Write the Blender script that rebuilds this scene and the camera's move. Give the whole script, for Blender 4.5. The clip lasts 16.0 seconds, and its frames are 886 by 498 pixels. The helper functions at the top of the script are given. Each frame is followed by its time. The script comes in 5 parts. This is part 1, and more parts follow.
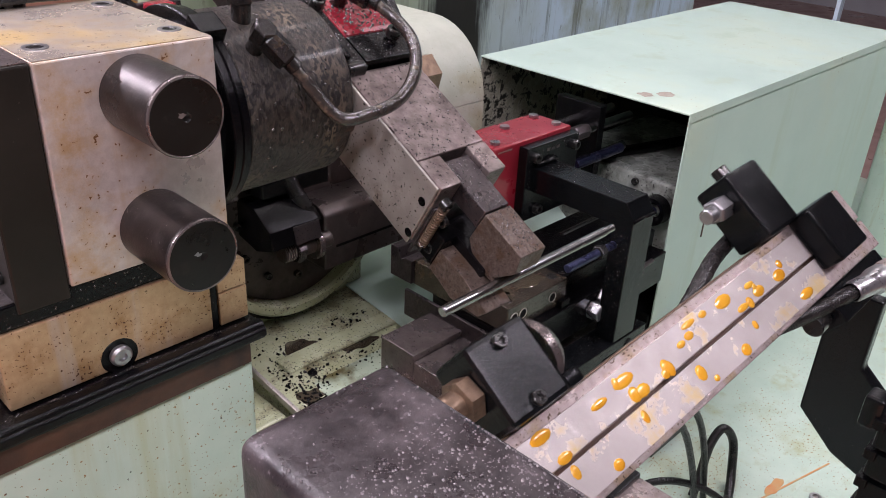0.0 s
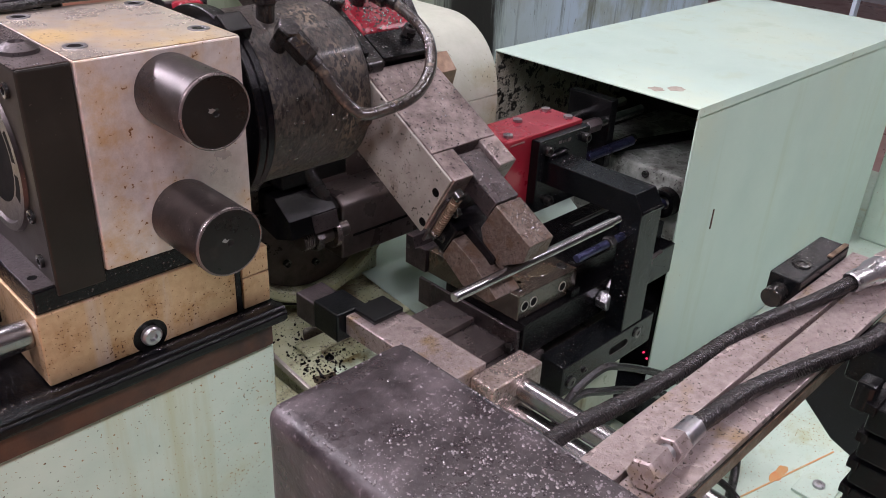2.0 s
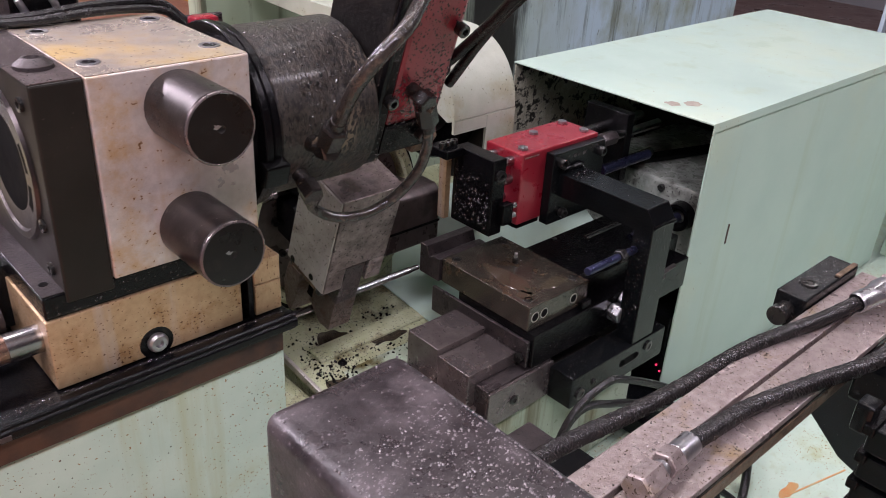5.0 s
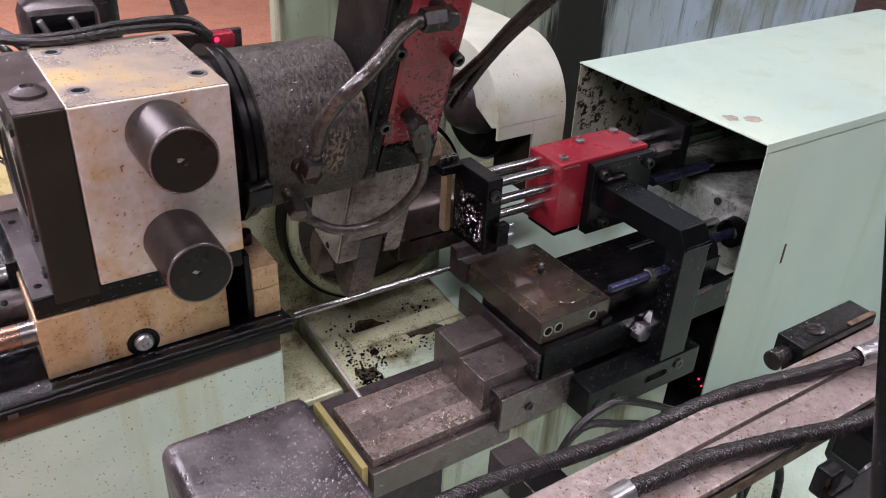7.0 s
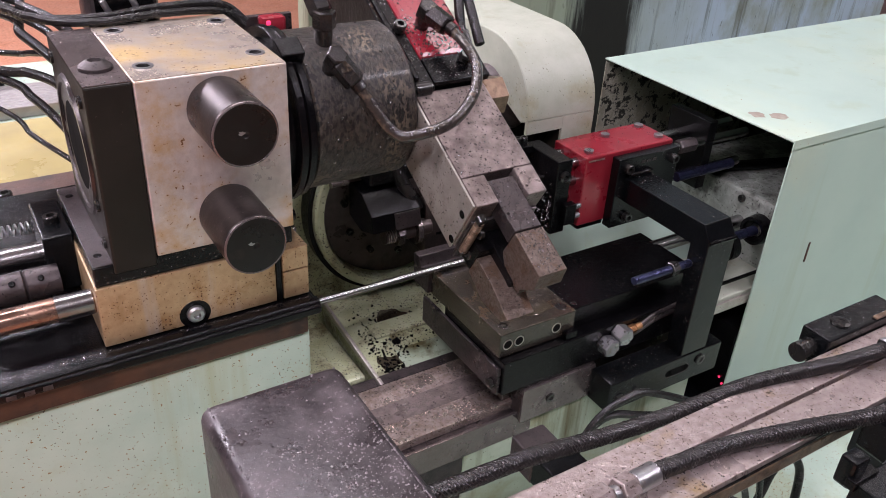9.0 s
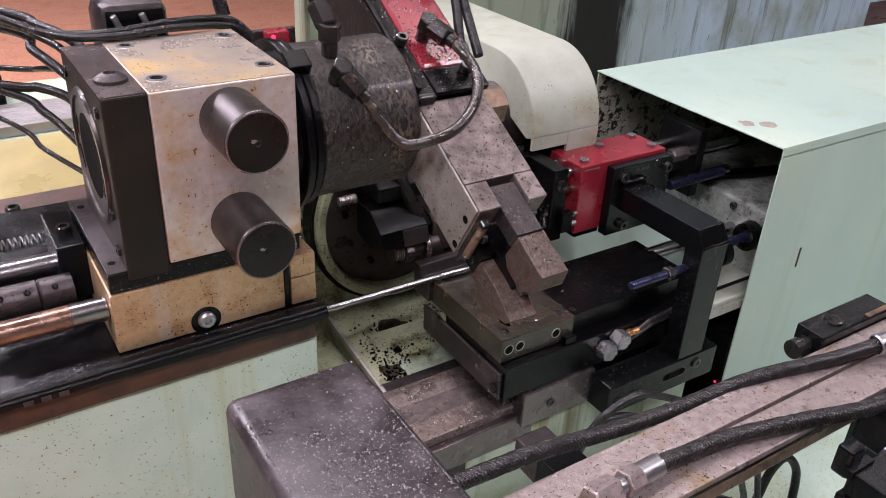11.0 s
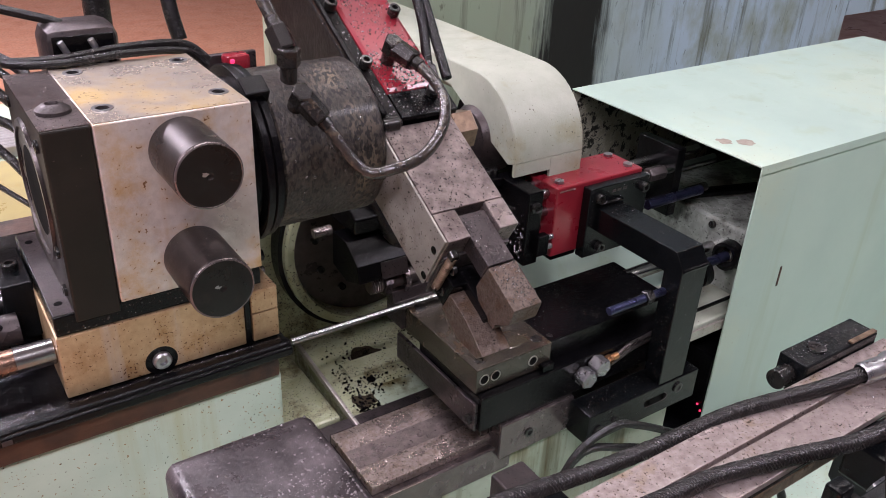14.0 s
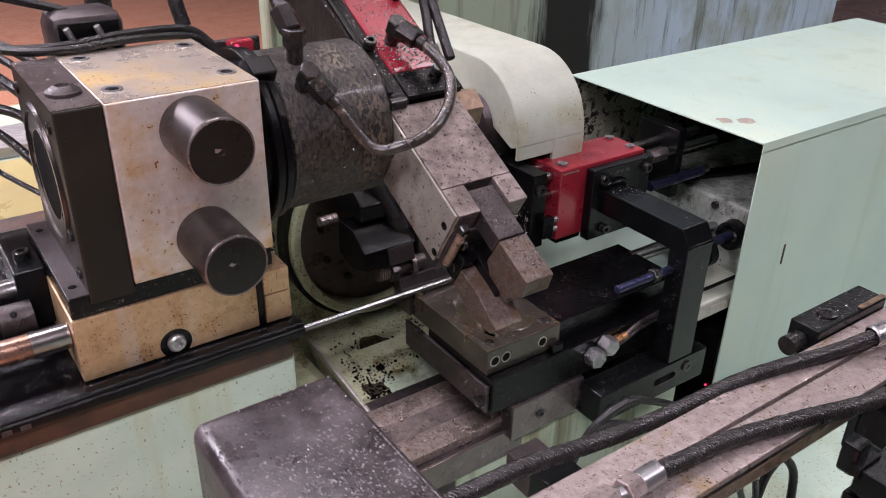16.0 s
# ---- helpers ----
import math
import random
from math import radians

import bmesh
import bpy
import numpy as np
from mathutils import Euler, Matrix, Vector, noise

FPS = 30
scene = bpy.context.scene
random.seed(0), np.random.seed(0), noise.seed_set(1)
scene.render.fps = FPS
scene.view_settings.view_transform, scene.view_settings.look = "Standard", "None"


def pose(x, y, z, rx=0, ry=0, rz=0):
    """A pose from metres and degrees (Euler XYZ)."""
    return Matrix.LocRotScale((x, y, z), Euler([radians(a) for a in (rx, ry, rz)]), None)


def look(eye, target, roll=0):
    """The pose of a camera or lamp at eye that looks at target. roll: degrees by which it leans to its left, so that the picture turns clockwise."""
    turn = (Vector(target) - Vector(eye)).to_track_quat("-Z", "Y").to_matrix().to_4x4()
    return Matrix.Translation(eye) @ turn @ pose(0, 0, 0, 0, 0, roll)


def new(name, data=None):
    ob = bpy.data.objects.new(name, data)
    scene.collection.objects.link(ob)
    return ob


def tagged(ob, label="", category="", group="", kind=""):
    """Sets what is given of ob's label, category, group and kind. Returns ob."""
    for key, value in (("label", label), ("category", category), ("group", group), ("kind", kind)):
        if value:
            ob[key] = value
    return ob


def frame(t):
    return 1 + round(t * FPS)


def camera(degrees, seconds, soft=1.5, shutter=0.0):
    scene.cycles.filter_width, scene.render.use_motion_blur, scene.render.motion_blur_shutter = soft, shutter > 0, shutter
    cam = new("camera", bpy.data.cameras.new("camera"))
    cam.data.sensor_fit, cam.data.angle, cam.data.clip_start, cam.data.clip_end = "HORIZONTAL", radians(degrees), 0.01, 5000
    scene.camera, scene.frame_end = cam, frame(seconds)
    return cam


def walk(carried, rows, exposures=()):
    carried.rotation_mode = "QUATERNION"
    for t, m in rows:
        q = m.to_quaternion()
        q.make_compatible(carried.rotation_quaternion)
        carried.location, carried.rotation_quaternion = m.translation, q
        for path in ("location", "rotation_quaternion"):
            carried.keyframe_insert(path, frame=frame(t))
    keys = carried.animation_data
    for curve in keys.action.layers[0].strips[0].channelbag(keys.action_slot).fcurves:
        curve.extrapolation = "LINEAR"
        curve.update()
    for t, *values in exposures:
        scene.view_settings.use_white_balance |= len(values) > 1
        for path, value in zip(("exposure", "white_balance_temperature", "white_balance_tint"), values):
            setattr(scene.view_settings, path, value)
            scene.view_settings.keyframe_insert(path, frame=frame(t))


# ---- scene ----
cam = camera(56.4, 16.0, 0.55, 0.4)
PATH = [
    (0, (-0.005, 0.008, 1.499), (1.293, 1.221, 0.581), 3.1),
    (0.5, (-0.002, 0.008, 1.496), (1.283, 1.227, 0.567), 3.0),
    (1, (-0.021, -0.011, 1.508), (1.257, 1.213, 0.577), 3.0),
    (1.5, (-0.026, -0.019, 1.514), (1.247, 1.205, 0.575), 3.1),
    (2, (-0.029, -0.018, 1.515), (1.237, 1.213, 0.576), 3.0),
    (2.5, (-0.032, -0.02, 1.517), (1.23, 1.213, 0.577), 3.1),
    (3, (-0.034, -0.027, 1.519), (1.224, 1.213, 0.582), 3.2),
    (3.5, (-0.04, -0.026, 1.521), (1.217, 1.216, 0.584), 3.1),
    (4, (-0.04, -0.029, 1.523), (1.214, 1.217, 0.589), 3.0),
    (4.5, (-0.041, -0.032, 1.525), (1.21, 1.221, 0.597), 2.9),
    (6.8, (0.084, -0.105, 1.599), (1.077, 1.304, 0.585), 3.6),
    (7, (0.08, -0.117, 1.607), (1.055, 1.297, 0.583), 3.1),
    (7.5, (0.072, -0.125, 1.597), (1.039, 1.293, 0.571), 3.8),
    (8, (0.07, -0.125, 1.597), (1.018, 1.307, 0.57), 3.6),
    (8.5, (0.067, -0.123, 1.596), (1.009, 1.312, 0.569), 3.6),
    (11, (0.033, -0.141, 1.594), (1.006, 1.303, 0.611), 3.1),
    (11.5, (0.041, -0.128, 1.592), (1.022, 1.313, 0.613), 3.1),
    (12, (0.043, -0.115, 1.59), (1.038, 1.323, 0.618), 3.1),
    (12.5, (0.053, -0.113, 1.597), (1.058, 1.32, 0.63), 3.2),
    (13, (0.067, -0.11, 1.592), (1.077, 1.323, 0.63), 3.1),
    (13.5, (0.069, -0.11, 1.593), (1.081, 1.323, 0.634), 3.0),
    (14, (0.07, -0.113, 1.593), (1.085, 1.322, 0.639), 2.9),
    (14.5, (0.072, -0.119, 1.595), (1.09, 1.319, 0.649), 2.7),
    (15, (0.071, -0.132, 1.588), (1.09, 1.307, 0.644), 2.6),
    (15.5, (0.061, -0.148, 1.572), (1.077, 1.291, 0.625), 2.6),
    (16, (0.049, -0.12, 1.567), (1.073, 1.316, 0.624), 1.3),
]
walk(cam, [(t, look(eye, target, roll)) for t, eye, target, roll in PATH])

# ---- light: added unseen overhead light panels in an added closed hall ----
world = bpy.data.worlds.new("hall_air")
scene.world = world
world.use_nodes = True
world.node_tree.nodes["Background"].inputs[0].default_value = (0.9, 0.95, 1.0, 1)
world.node_tree.nodes["Background"].inputs[1].default_value = 0.05
scene.view_settings.exposure = 0.0


def area_lamp(name, x, y, z, sx, sy, watts, colour=(0.975, 0.875, 1.03)):
    data = bpy.data.lights.new(name, "AREA")
    data.shape, data.size, data.size_y, data.energy, data.color = "RECTANGLE", sx, sy, watts, colour
    ob = new(name, data)
    ob.matrix_basis = pose(x, y, z)
    return ob


# added unseen lamps, each placed and powered to brighten chosen parts
FILL_LAMPS = [(0.2, 1.9, 50), (1.45, 1.05, 8), (2.4, -1.0, 56), (-0.9, -1.2, 100), (-2.3, 0.7, 105), (4.4, 1.2, 9), (-1.0, 4.2, 280)]
for lx, ly, lw in FILL_LAMPS:
    area_lamp("fill_panel_light", lx, ly, 3.55, 1.5, 0.30, lw)


# ---- materials ----
def nodes_of(name):
    m = bpy.data.materials.new(name)
    m.use_nodes = True
    nt = m.node_tree
    return m, nt, nt.nodes["Principled BSDF"]


def surface(name, base, second=None, rough=0.5, metal=0.0, grain=60.0, stain=None, stain_scale=9.0, stain_at=0.56,
            stain_soft=0.12, bump=0.15, bump_scale=120.0, coat=0.0, rough_var=0.15, speck=None, speck_scale=240.0,
            speck_at=0.70, speck_soft=0.04, speck_mask=0.0, streak=None, streak_at=0.50, stretch=(1, 1, 1), spec=0.5):
    """A worn surface: two tones by a fine grain, larger stains, dark specks (on some blacks pale ones that paint
    glints), relief and uneven gloss.
    """
    m, nt, b = nodes_of(name)
    n, l = nt.nodes, nt.links
    tc = n.new("ShaderNodeTexCoord")
    mp = n.new("ShaderNodeMapping")
    mp.inputs["Scale"].default_value = stretch
    l.new(tc.outputs["Object"], mp.inputs["Vector"])

    def noise_tex(scale, detail=5.0, rough_=0.6, vec=mp):
        t = n.new("ShaderNodeTexNoise")
        t.inputs["Scale"].default_value, t.inputs["Detail"].default_value = scale, detail
        t.inputs["Roughness"].default_value = rough_
        l.new(vec.outputs["Vector"], t.inputs["Vector"])
        return t

    def ramp(src, a, z):
        r = n.new("ShaderNodeMapRange")
        r.inputs["From Min"].default_value, r.inputs["From Max"].default_value = a, z
        l.new(src, r.inputs["Value"])
        return r.outputs["Result"]

    def mix(fac, a, c):
        x = n.new("ShaderNodeMix")
        x.data_type = "RGBA"
        l.new(fac, x.inputs["Factor"])
        for sock, val in ((x.inputs["A"], a), (x.inputs["B"], c)):
            if isinstance(val, tuple):
                sock.default_value = (*val, 1)
            else:
                l.new(val, sock)
        return x.outputs["Result"]

    second = second or tuple(v * 0.82 for v in base)
    col = mix(ramp(noise_tex(grain).outputs["Fac"], 0.35, 0.68), base, second)
    big = noise_tex(stain_scale, 7.0, 0.65)
    if stain:
        col = mix(ramp(big.outputs["Fac"], stain_at, stain_at + stain_soft), col, stain)
    if streak:
        mp2 = n.new("ShaderNodeMapping")
        mp2.inputs["Scale"].default_value = (16, 16, 1.1)
        l.new(tc.outputs["Object"], mp2.inputs["Vector"])
        st = noise_tex(1.0, 6.0, 0.6, mp2)
        col = mix(ramp(st.outputs["Fac"], streak_at, streak_at + 0.13), col, streak)
    if speck:
        sp = noise_tex(speck_scale, 2.0, 0.5)
        src = sp.outputs["Fac"]
        if speck_mask:
            ma = n.new("ShaderNodeMath")
            ma.operation = "MULTIPLY_ADD"
            l.new(big.outputs["Fac"], ma.inputs[0])
            ma.inputs[1].default_value = speck_mask
            l.new(src, ma.inputs[2])
            src = ma.outputs[0]
        col = mix(ramp(src, speck_at, speck_at + speck_soft), col, speck)
    l.new(col, b.inputs["Base Color"])
    rr = n.new("ShaderNodeMapRange")
    rr.inputs["From Min"].default_value, rr.inputs["From Max"].default_value = 0.3, 0.7
    rr.inputs["To Min"].default_value, rr.inputs["To Max"].default_value = max(0.03, rough - rough_var), min(1, rough + rough_var)
    l.new(big.outputs["Fac"], rr.inputs["Value"])
    l.new(rr.outputs["Result"], b.inputs["Roughness"])
    b.inputs["Metallic"].default_value = metal
    b.inputs["Specular IOR Level"].default_value = spec
    if coat:
        b.inputs["Coat Weight"].default_value, b.inputs["Coat Roughness"].default_value = coat, 0.12
    if bump:
        bp = n.new("ShaderNodeBump")
        bp.inputs["Strength"].default_value, bp.inputs["Distance"].default_value = bump, 0.002
        l.new(noise_tex(bump_scale, 6.0, 0.65).outputs["Fac"], bp.inputs["Height"])
        l.new(bp.outputs["Normal"], b.inputs["Normal"])
    return m


MINT = surface("mint_paint", (0.44, 0.555, 0.46), (0.39, 0.51, 0.42), 0.42, 0, 18, (0.37, 0.41, 0.25), 5.0, 0.55, 0.2, 0.10, 300, streak=(0.36, 0.41, 0.26), streak_at=0.57,
               speck=(0.22, 0.13, 0.045), speck_scale=260, speck_at=0.80, speck_mask=0.28)
MINT_CLEAN = surface("mint_sheet_paint", (0.41, 0.53, 0.45), (0.375, 0.495, 0.425), 0.46, 0, 5, (0.45, 0.53, 0.41), 3.0, 0.54, 0.2, 0.06, 300,
                     streak=(0.37, 0.47, 0.37), streak_at=0.55, speck=(0.24, 0.19, 0.11), speck_scale=170, speck_at=0.92, speck_mask=0.34)
MINT_OILY = surface("oily_mint_paint", (0.43, 0.46, 0.31), (0.34, 0.36, 0.22), 0.26, 0, 26, (0.13, 0.11, 0.05), 16.0, 0.52, 0.14, 0.25, 160,
                    coat=0.4, speck=(0.02, 0.018, 0.012), speck_scale=330, speck_at=0.80, speck_mask=0.35)
STREAKED = surface("oil_run_mint_paint", (0.40, 0.48, 0.37), (0.33, 0.40, 0.29), 0.35, 0, 20, (0.26, 0.25, 0.12), 7.0, 0.52, 0.2, 0.15, 160,
                   streak=(0.10, 0.085, 0.03), streak_at=0.51, speck=(0.05, 0.04, 0.02), speck_scale=260, speck_at=0.68)
CREAM = surface("cream_paint", (0.385, 0.41, 0.34), (0.325, 0.352, 0.283), 0.42, 0, 26, (0.29, 0.28, 0.18), 8, 0.55, 0.15, 0.2, 220,
                speck=(0.06, 0.05, 0.035), speck_scale=280, speck_at=0.88, speck_mask=0.34)


def panel_paint():
    """Old sheet paint, greenish to bluish along the sheet, with long oil runs and one broad black run."""
    m, nt, b = nodes_of("streaked_panel_paint")
    n, l = nt.nodes, nt.links
    tc = n.new("ShaderNodeTexCoord")
    sep = n.new("ShaderNodeSeparateXYZ")
    l.new(tc.outputs["Object"], sep.inputs[0])

    def noise_tex(scale, detail, stretch):
        mp = n.new("ShaderNodeMapping")
        mp.inputs["Scale"].default_value = stretch
        l.new(tc.outputs["Object"], mp.inputs["Vector"])
        t = n.new("ShaderNodeTexNoise")
        t.inputs["Scale"].default_value, t.inputs["Detail"].default_value, t.inputs["Roughness"].default_value = scale, detail, 0.65
        l.new(mp.outputs["Vector"], t.inputs["Vector"])
        return t.outputs["Fac"]

    def calc(op, a, c, d=None):
        x = n.new("ShaderNodeMath")
        x.operation = op
        for k, v in enumerate((a, c, d)):
            if v is None:
                continue
            if isinstance(v, (int, float)):
                x.inputs[k].default_value = v
            else:
                l.new(v, x.inputs[k])
        return x.outputs[0]

    def ramp(src, a, z):
        r = n.new("ShaderNodeMapRange")
        r.inputs["From Min"].default_value, r.inputs["From Max"].default_value = a, z
        l.new(src, r.inputs["Value"])
        return r.outputs["Result"]

    def mix(fac, a, c):
        x = n.new("ShaderNodeMix")
        x.data_type = "RGBA"
        l.new(fac, x.inputs["Factor"])
        for sock, val in ((x.inputs["A"], a), (x.inputs["B"], c)):
            if isinstance(val, tuple):
                sock.default_value = (*val, 1)
            else:
                l.new(val, sock)
        return x.outputs["Result"]

    runs = noise_tex(1.0, 7.0, (20, 20, 1.3))
    blots = noise_tex(6.0, 8.0, (1, 1, 0.6))
    fine = noise_tex(60.0, 4.0, (1, 1, 0.35))
    along = calc("MULTIPLY_ADD", blots, 0.7, sep.outputs["X"])
    col = mix(ramp(along, 1.75, 2.35), (0.30, 0.37, 0.27), (0.44, 0.58, 0.66))
    col = mix(ramp(blots, 0.48, 0.70), col, (0.27, 0.31, 0.22))
    col = mix(ramp(runs, 0.54, 0.70), col, (0.075, 0.085, 0.055))
    col = mix(ramp(fine, 0.62, 0.74), col, (0.10, 0.11, 0.075))
    off = calc("ABSOLUTE", calc("SUBTRACT", sep.outputs["X"], 1.60), 0)
    off = calc("MULTIPLY_ADD", runs, -0.34, off)
    off = calc("MULTIPLY_ADD", blots, -0.12, off)
    col = mix(ramp(off, -0.09, -0.155), col, (0.016, 0.018, 0.016))
    l.new(col, b.inputs["Base Color"])
    r = n.new("ShaderNodeMapRange")
    r.inputs["To Min"].default_value, r.inputs["To Max"].default_value = 0.25, 0.6
    l.new(blots, r.inputs["Value"])
    l.new(r.outputs["Result"], b.inputs["Roughness"])
    bp = n.new("ShaderNodeBump")
    bp.inputs["Strength"].default_value, bp.inputs["Distance"].default_value = 0.3, 0.002
    l.new(fine, bp.inputs["Height"])
    l.new(bp.outputs["Normal"], b.inputs["Normal"])
    return m


PANEL = panel_paint()
SPECKLED = surface("oil_splashed_sheet", (0.40, 0.39, 0.32), (0.28, 0.27, 0.21), 0.30, 0, 40, (0.012, 0.012, 0.010), 60, 0.51, 0.05, 0.35, 200, coat=0.3)
GROUND = surface("ground_steel", (0.61, 0.55, 0.505), (0.50, 0.44, 0.40), 0.38, 0.45, 110, (0.48, 0.31, 0.14), 15, 0.49, 0.18, 0.2, 320,
                 speck=(0.18, 0.085, 0.03), speck_scale=240, speck_at=0.875, speck_mask=0.32, streak=(0.47, 0.345, 0.22), streak_at=0.575)
TOPSTEEL = surface("oil_stained_steel", (0.62, 0.55, 0.45), (0.55, 0.50, 0.44), 0.32, 0.7, 30, (0.55, 0.41, 0.20), 13, 0.48, 0.2, 0.12, 260,
                   speck=(0.16, 0.09, 0.04), speck_scale=276, speck_at=0.86, speck_mask=0.34)
BRONZE = surface("rust_stained_bronze", (0.53, 0.38, 0.225), (0.43, 0.295, 0.165), 0.40, 0.55, 110, (0.36, 0.215, 0.095), 24, 0.52, 0.16, 0.4, 240,
                 speck=(0.10, 0.042, 0.016), speck_scale=400, speck_at=0.85, speck_mask=0.42, streak=(0.50, 0.44, 0.40), streak_at=0.60)
DARKPLATE = surface("blackened_plate", (0.017, 0.0145, 0.011), (0.013, 0.011, 0.0085), 0.45, 0.1, 20, (0.026, 0.022, 0.016), 6, 0.55, 0.2, 0.05, 250, spec=0.25,
                    speck=(0.06, 0.05, 0.04), speck_scale=300, speck_at=0.90, speck_mask=0.34)
GREYPLATE = surface("blued_steel", (0.080, 0.066, 0.066), (0.048, 0.041, 0.042), 0.34, 0.65, 60, (0.034, 0.028, 0.027), 12, 0.54, 0.2, 0.35, 320,
                    speck=(0.010, 0.010, 0.010), speck_scale=345, speck_at=0.64)
# the pale specks paint tiny glints on the oiled black steel
BLACK = surface("black_oxide_steel", (0.0030, 0.0029, 0.0034), (0.0018, 0.0018, 0.0022), 0.17, 0.0, 50, (0.0052, 0.0050, 0.0058), 16, 0.56, 0.2, 0.45, 170,
                spec=0.20, rough_var=0.09, speck=(0.06, 0.055, 0.05), speck_scale=420, speck_at=0.92, speck_mask=0.36)
# matt black that paints the shade inside holes and slots
HOLESHADE = surface("flat_hole_shade", (0.006, 0.006, 0.006), (0.004, 0.004, 0.004), 0.85, 0, 50, None, 12, bump=0.1, spec=0.1)
# pale specks again paint small glints, here over black paint
BLACKPAINT = surface("black_paint", (0.0028, 0.0033, 0.0038), (0.0045, 0.0053, 0.0060), 0.18, 0.0, 40, (0.0065, 0.0078, 0.0090), 16, 0.55, 0.15, 0.30, 170,
                     spec=0.24, rough_var=0.10, speck=(0.07, 0.065, 0.06), speck_scale=400, speck_at=0.92, speck_mask=0.36)
GLOSSCAP = surface("dark_turned_steel", (0.062, 0.054, 0.052), (0.045, 0.04, 0.039), 0.34, 0.85, 60, (0.12, 0.105, 0.10), 14, 0.56, 0.14, 0.10, 420,
                   speck=(0.20, 0.18, 0.17), speck_scale=300, speck_at=0.92, speck_mask=0.38)
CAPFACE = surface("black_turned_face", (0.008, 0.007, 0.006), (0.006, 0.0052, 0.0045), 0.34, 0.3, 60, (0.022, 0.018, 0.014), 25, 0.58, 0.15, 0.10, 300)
OILY = surface("oil_wet_black_fitting", (0.007, 0.006, 0.0055), (0.016, 0.013, 0.011), 0.22, 0.0, 90, (0.060, 0.042, 0.024), 34, 0.58, 0.10, 0.5, 170,
               coat=0.25, rough_var=0.08, speck=(0.005, 0.004, 0.004), speck_scale=345, speck_at=0.56)
DRUMSTEEL = surface("oil_caked_drum_steel", (0.016, 0.0135, 0.0115), (0.058, 0.048, 0.037), 0.36, 0.1, 170, (0.165, 0.130, 0.088), 13, 0.54, 0.14, 1.0, 200,
                    coat=0.1, rough_var=0.16, speck=(0.005, 0.0045, 0.004), speck_scale=210, speck_at=0.69, speck_mask=0.34, speck_soft=0.05, stretch=(1.4, 0.8, 0.8))
ARMSTEEL = surface("worn_arm_steel", (0.30, 0.25, 0.237), (0.15, 0.120, 0.112), 0.36, 0.7, 70, (0.060, 0.045, 0.040), 18, 0.50, 0.22, 0.4, 260,
                   speck=(0.025, 0.018, 0.015), speck_scale=290, speck_at=0.80, speck_mask=0.30)
SIDESTEEL = surface("pale_arm_side_steel", (0.42, 0.40, 0.36), (0.33, 0.31, 0.275), 0.42, 0.6, 50, (0.20, 0.17, 0.135), 20, 0.55, 0.14, 0.2, 260,
                    speck=(0.022, 0.017, 0.013), speck_scale=290, speck_at=0.81, speck_mask=0.30)
JAWSTEEL = surface("brown_rusted_jaw_steel", (0.075, 0.052, 0.040), (0.15, 0.118, 0.10), 0.38, 0.5, 190, (0.085, 0.05, 0.03), 45, 0.52, 0.1, 0.8, 330,
                   speck=(0.02, 0.014, 0.010), speck_scale=320, speck_at=0.64)
TOPPLATE = surface("oil_filmed_hard_plate", (0.085, 0.072, 0.055), (0.052, 0.044, 0.035), 0.20, 0.6, 40, (0.11, 0.072, 0.04), 28, 0.54, 0.14, 0.25, 300, coat=0.4,
                   speck=(0.015, 0.012, 0.010), speck_scale=330, speck_at=0.80, speck_mask=0.3)
SCRAPED = surface("scraped_slideway_steel", (0.30, 0.24, 0.21), (0.50, 0.42, 0.385), 0.30, 0.8, 170, (0.20, 0.14, 0.10), 26, 0.55, 0.15, 0.45, 260,
                  speck=(0.03, 0.025, 0.02), speck_scale=390, speck_at=0.64)
STEPSTEEL = surface("oiled_grey_step_steel", (0.21, 0.18, 0.175), (0.16, 0.136, 0.13), 0.26, 0.75, 60, (0.11, 0.092, 0.086), 12, 0.54, 0.2, 0.15, 300,
                    speck=(0.03, 0.025, 0.02), speck_scale=330, speck_at=0.84, speck_mask=0.3)
CHROME = surface("bright_shaft_steel", (0.37, 0.36, 0.36), (0.28, 0.275, 0.275), 0.25, 1.0, 60, None, 9, bump=0, rough_var=0.02)
BRIGHT = surface("bright_bolt_steel", (0.40, 0.40, 0.41), (0.30, 0.30, 0.31), 0.34, 0.9, 90, (0.30, 0.26, 0.2), 60, 0.57, 0.15, 0.1, 300)
BOLTBLACK = surface("black_socket_screw", (0.02, 0.02, 0.02), (0.035, 0.033, 0.03), 0.25, 0.6, 90, None, 40, bump=0.1, bump_scale=300, coat=0.4)
REDPAINT = surface("red_enamel", (0.235, 0.014, 0.026), (0.195, 0.012, 0.021), 0.32, 0, 18, (0.20, 0.012, 0.014), 9, 0.58, 0.2, 0.05, 200, coat=0.25,
                   speck=(0.05, 0.01, 0.01), speck_scale=368, speck_at=0.72)
BRASS = surface("brass_fitting", (0.50, 0.27, 0.13), (0.42, 0.22, 0.10), 0.3, 0.9, 80, (0.20, 0.10, 0.05), 50, 0.57, 0.15, 0.1, 300)
DULLBRASS = surface("dull_dirty_brass", (0.22, 0.15, 0.10), (0.12, 0.08, 0.055), 0.38, 0.6, 90, (0.05, 0.035, 0.025), 40, 0.55, 0.15, 0.3, 260)
RUST = surface("brown_rusty_strip", (0.070, 0.032, 0.018), (0.040, 0.020, 0.013), 0.5, 0.2, 40, (0.025, 0.016, 0.012), 18, 0.52, 0.12, 0.3, 180)
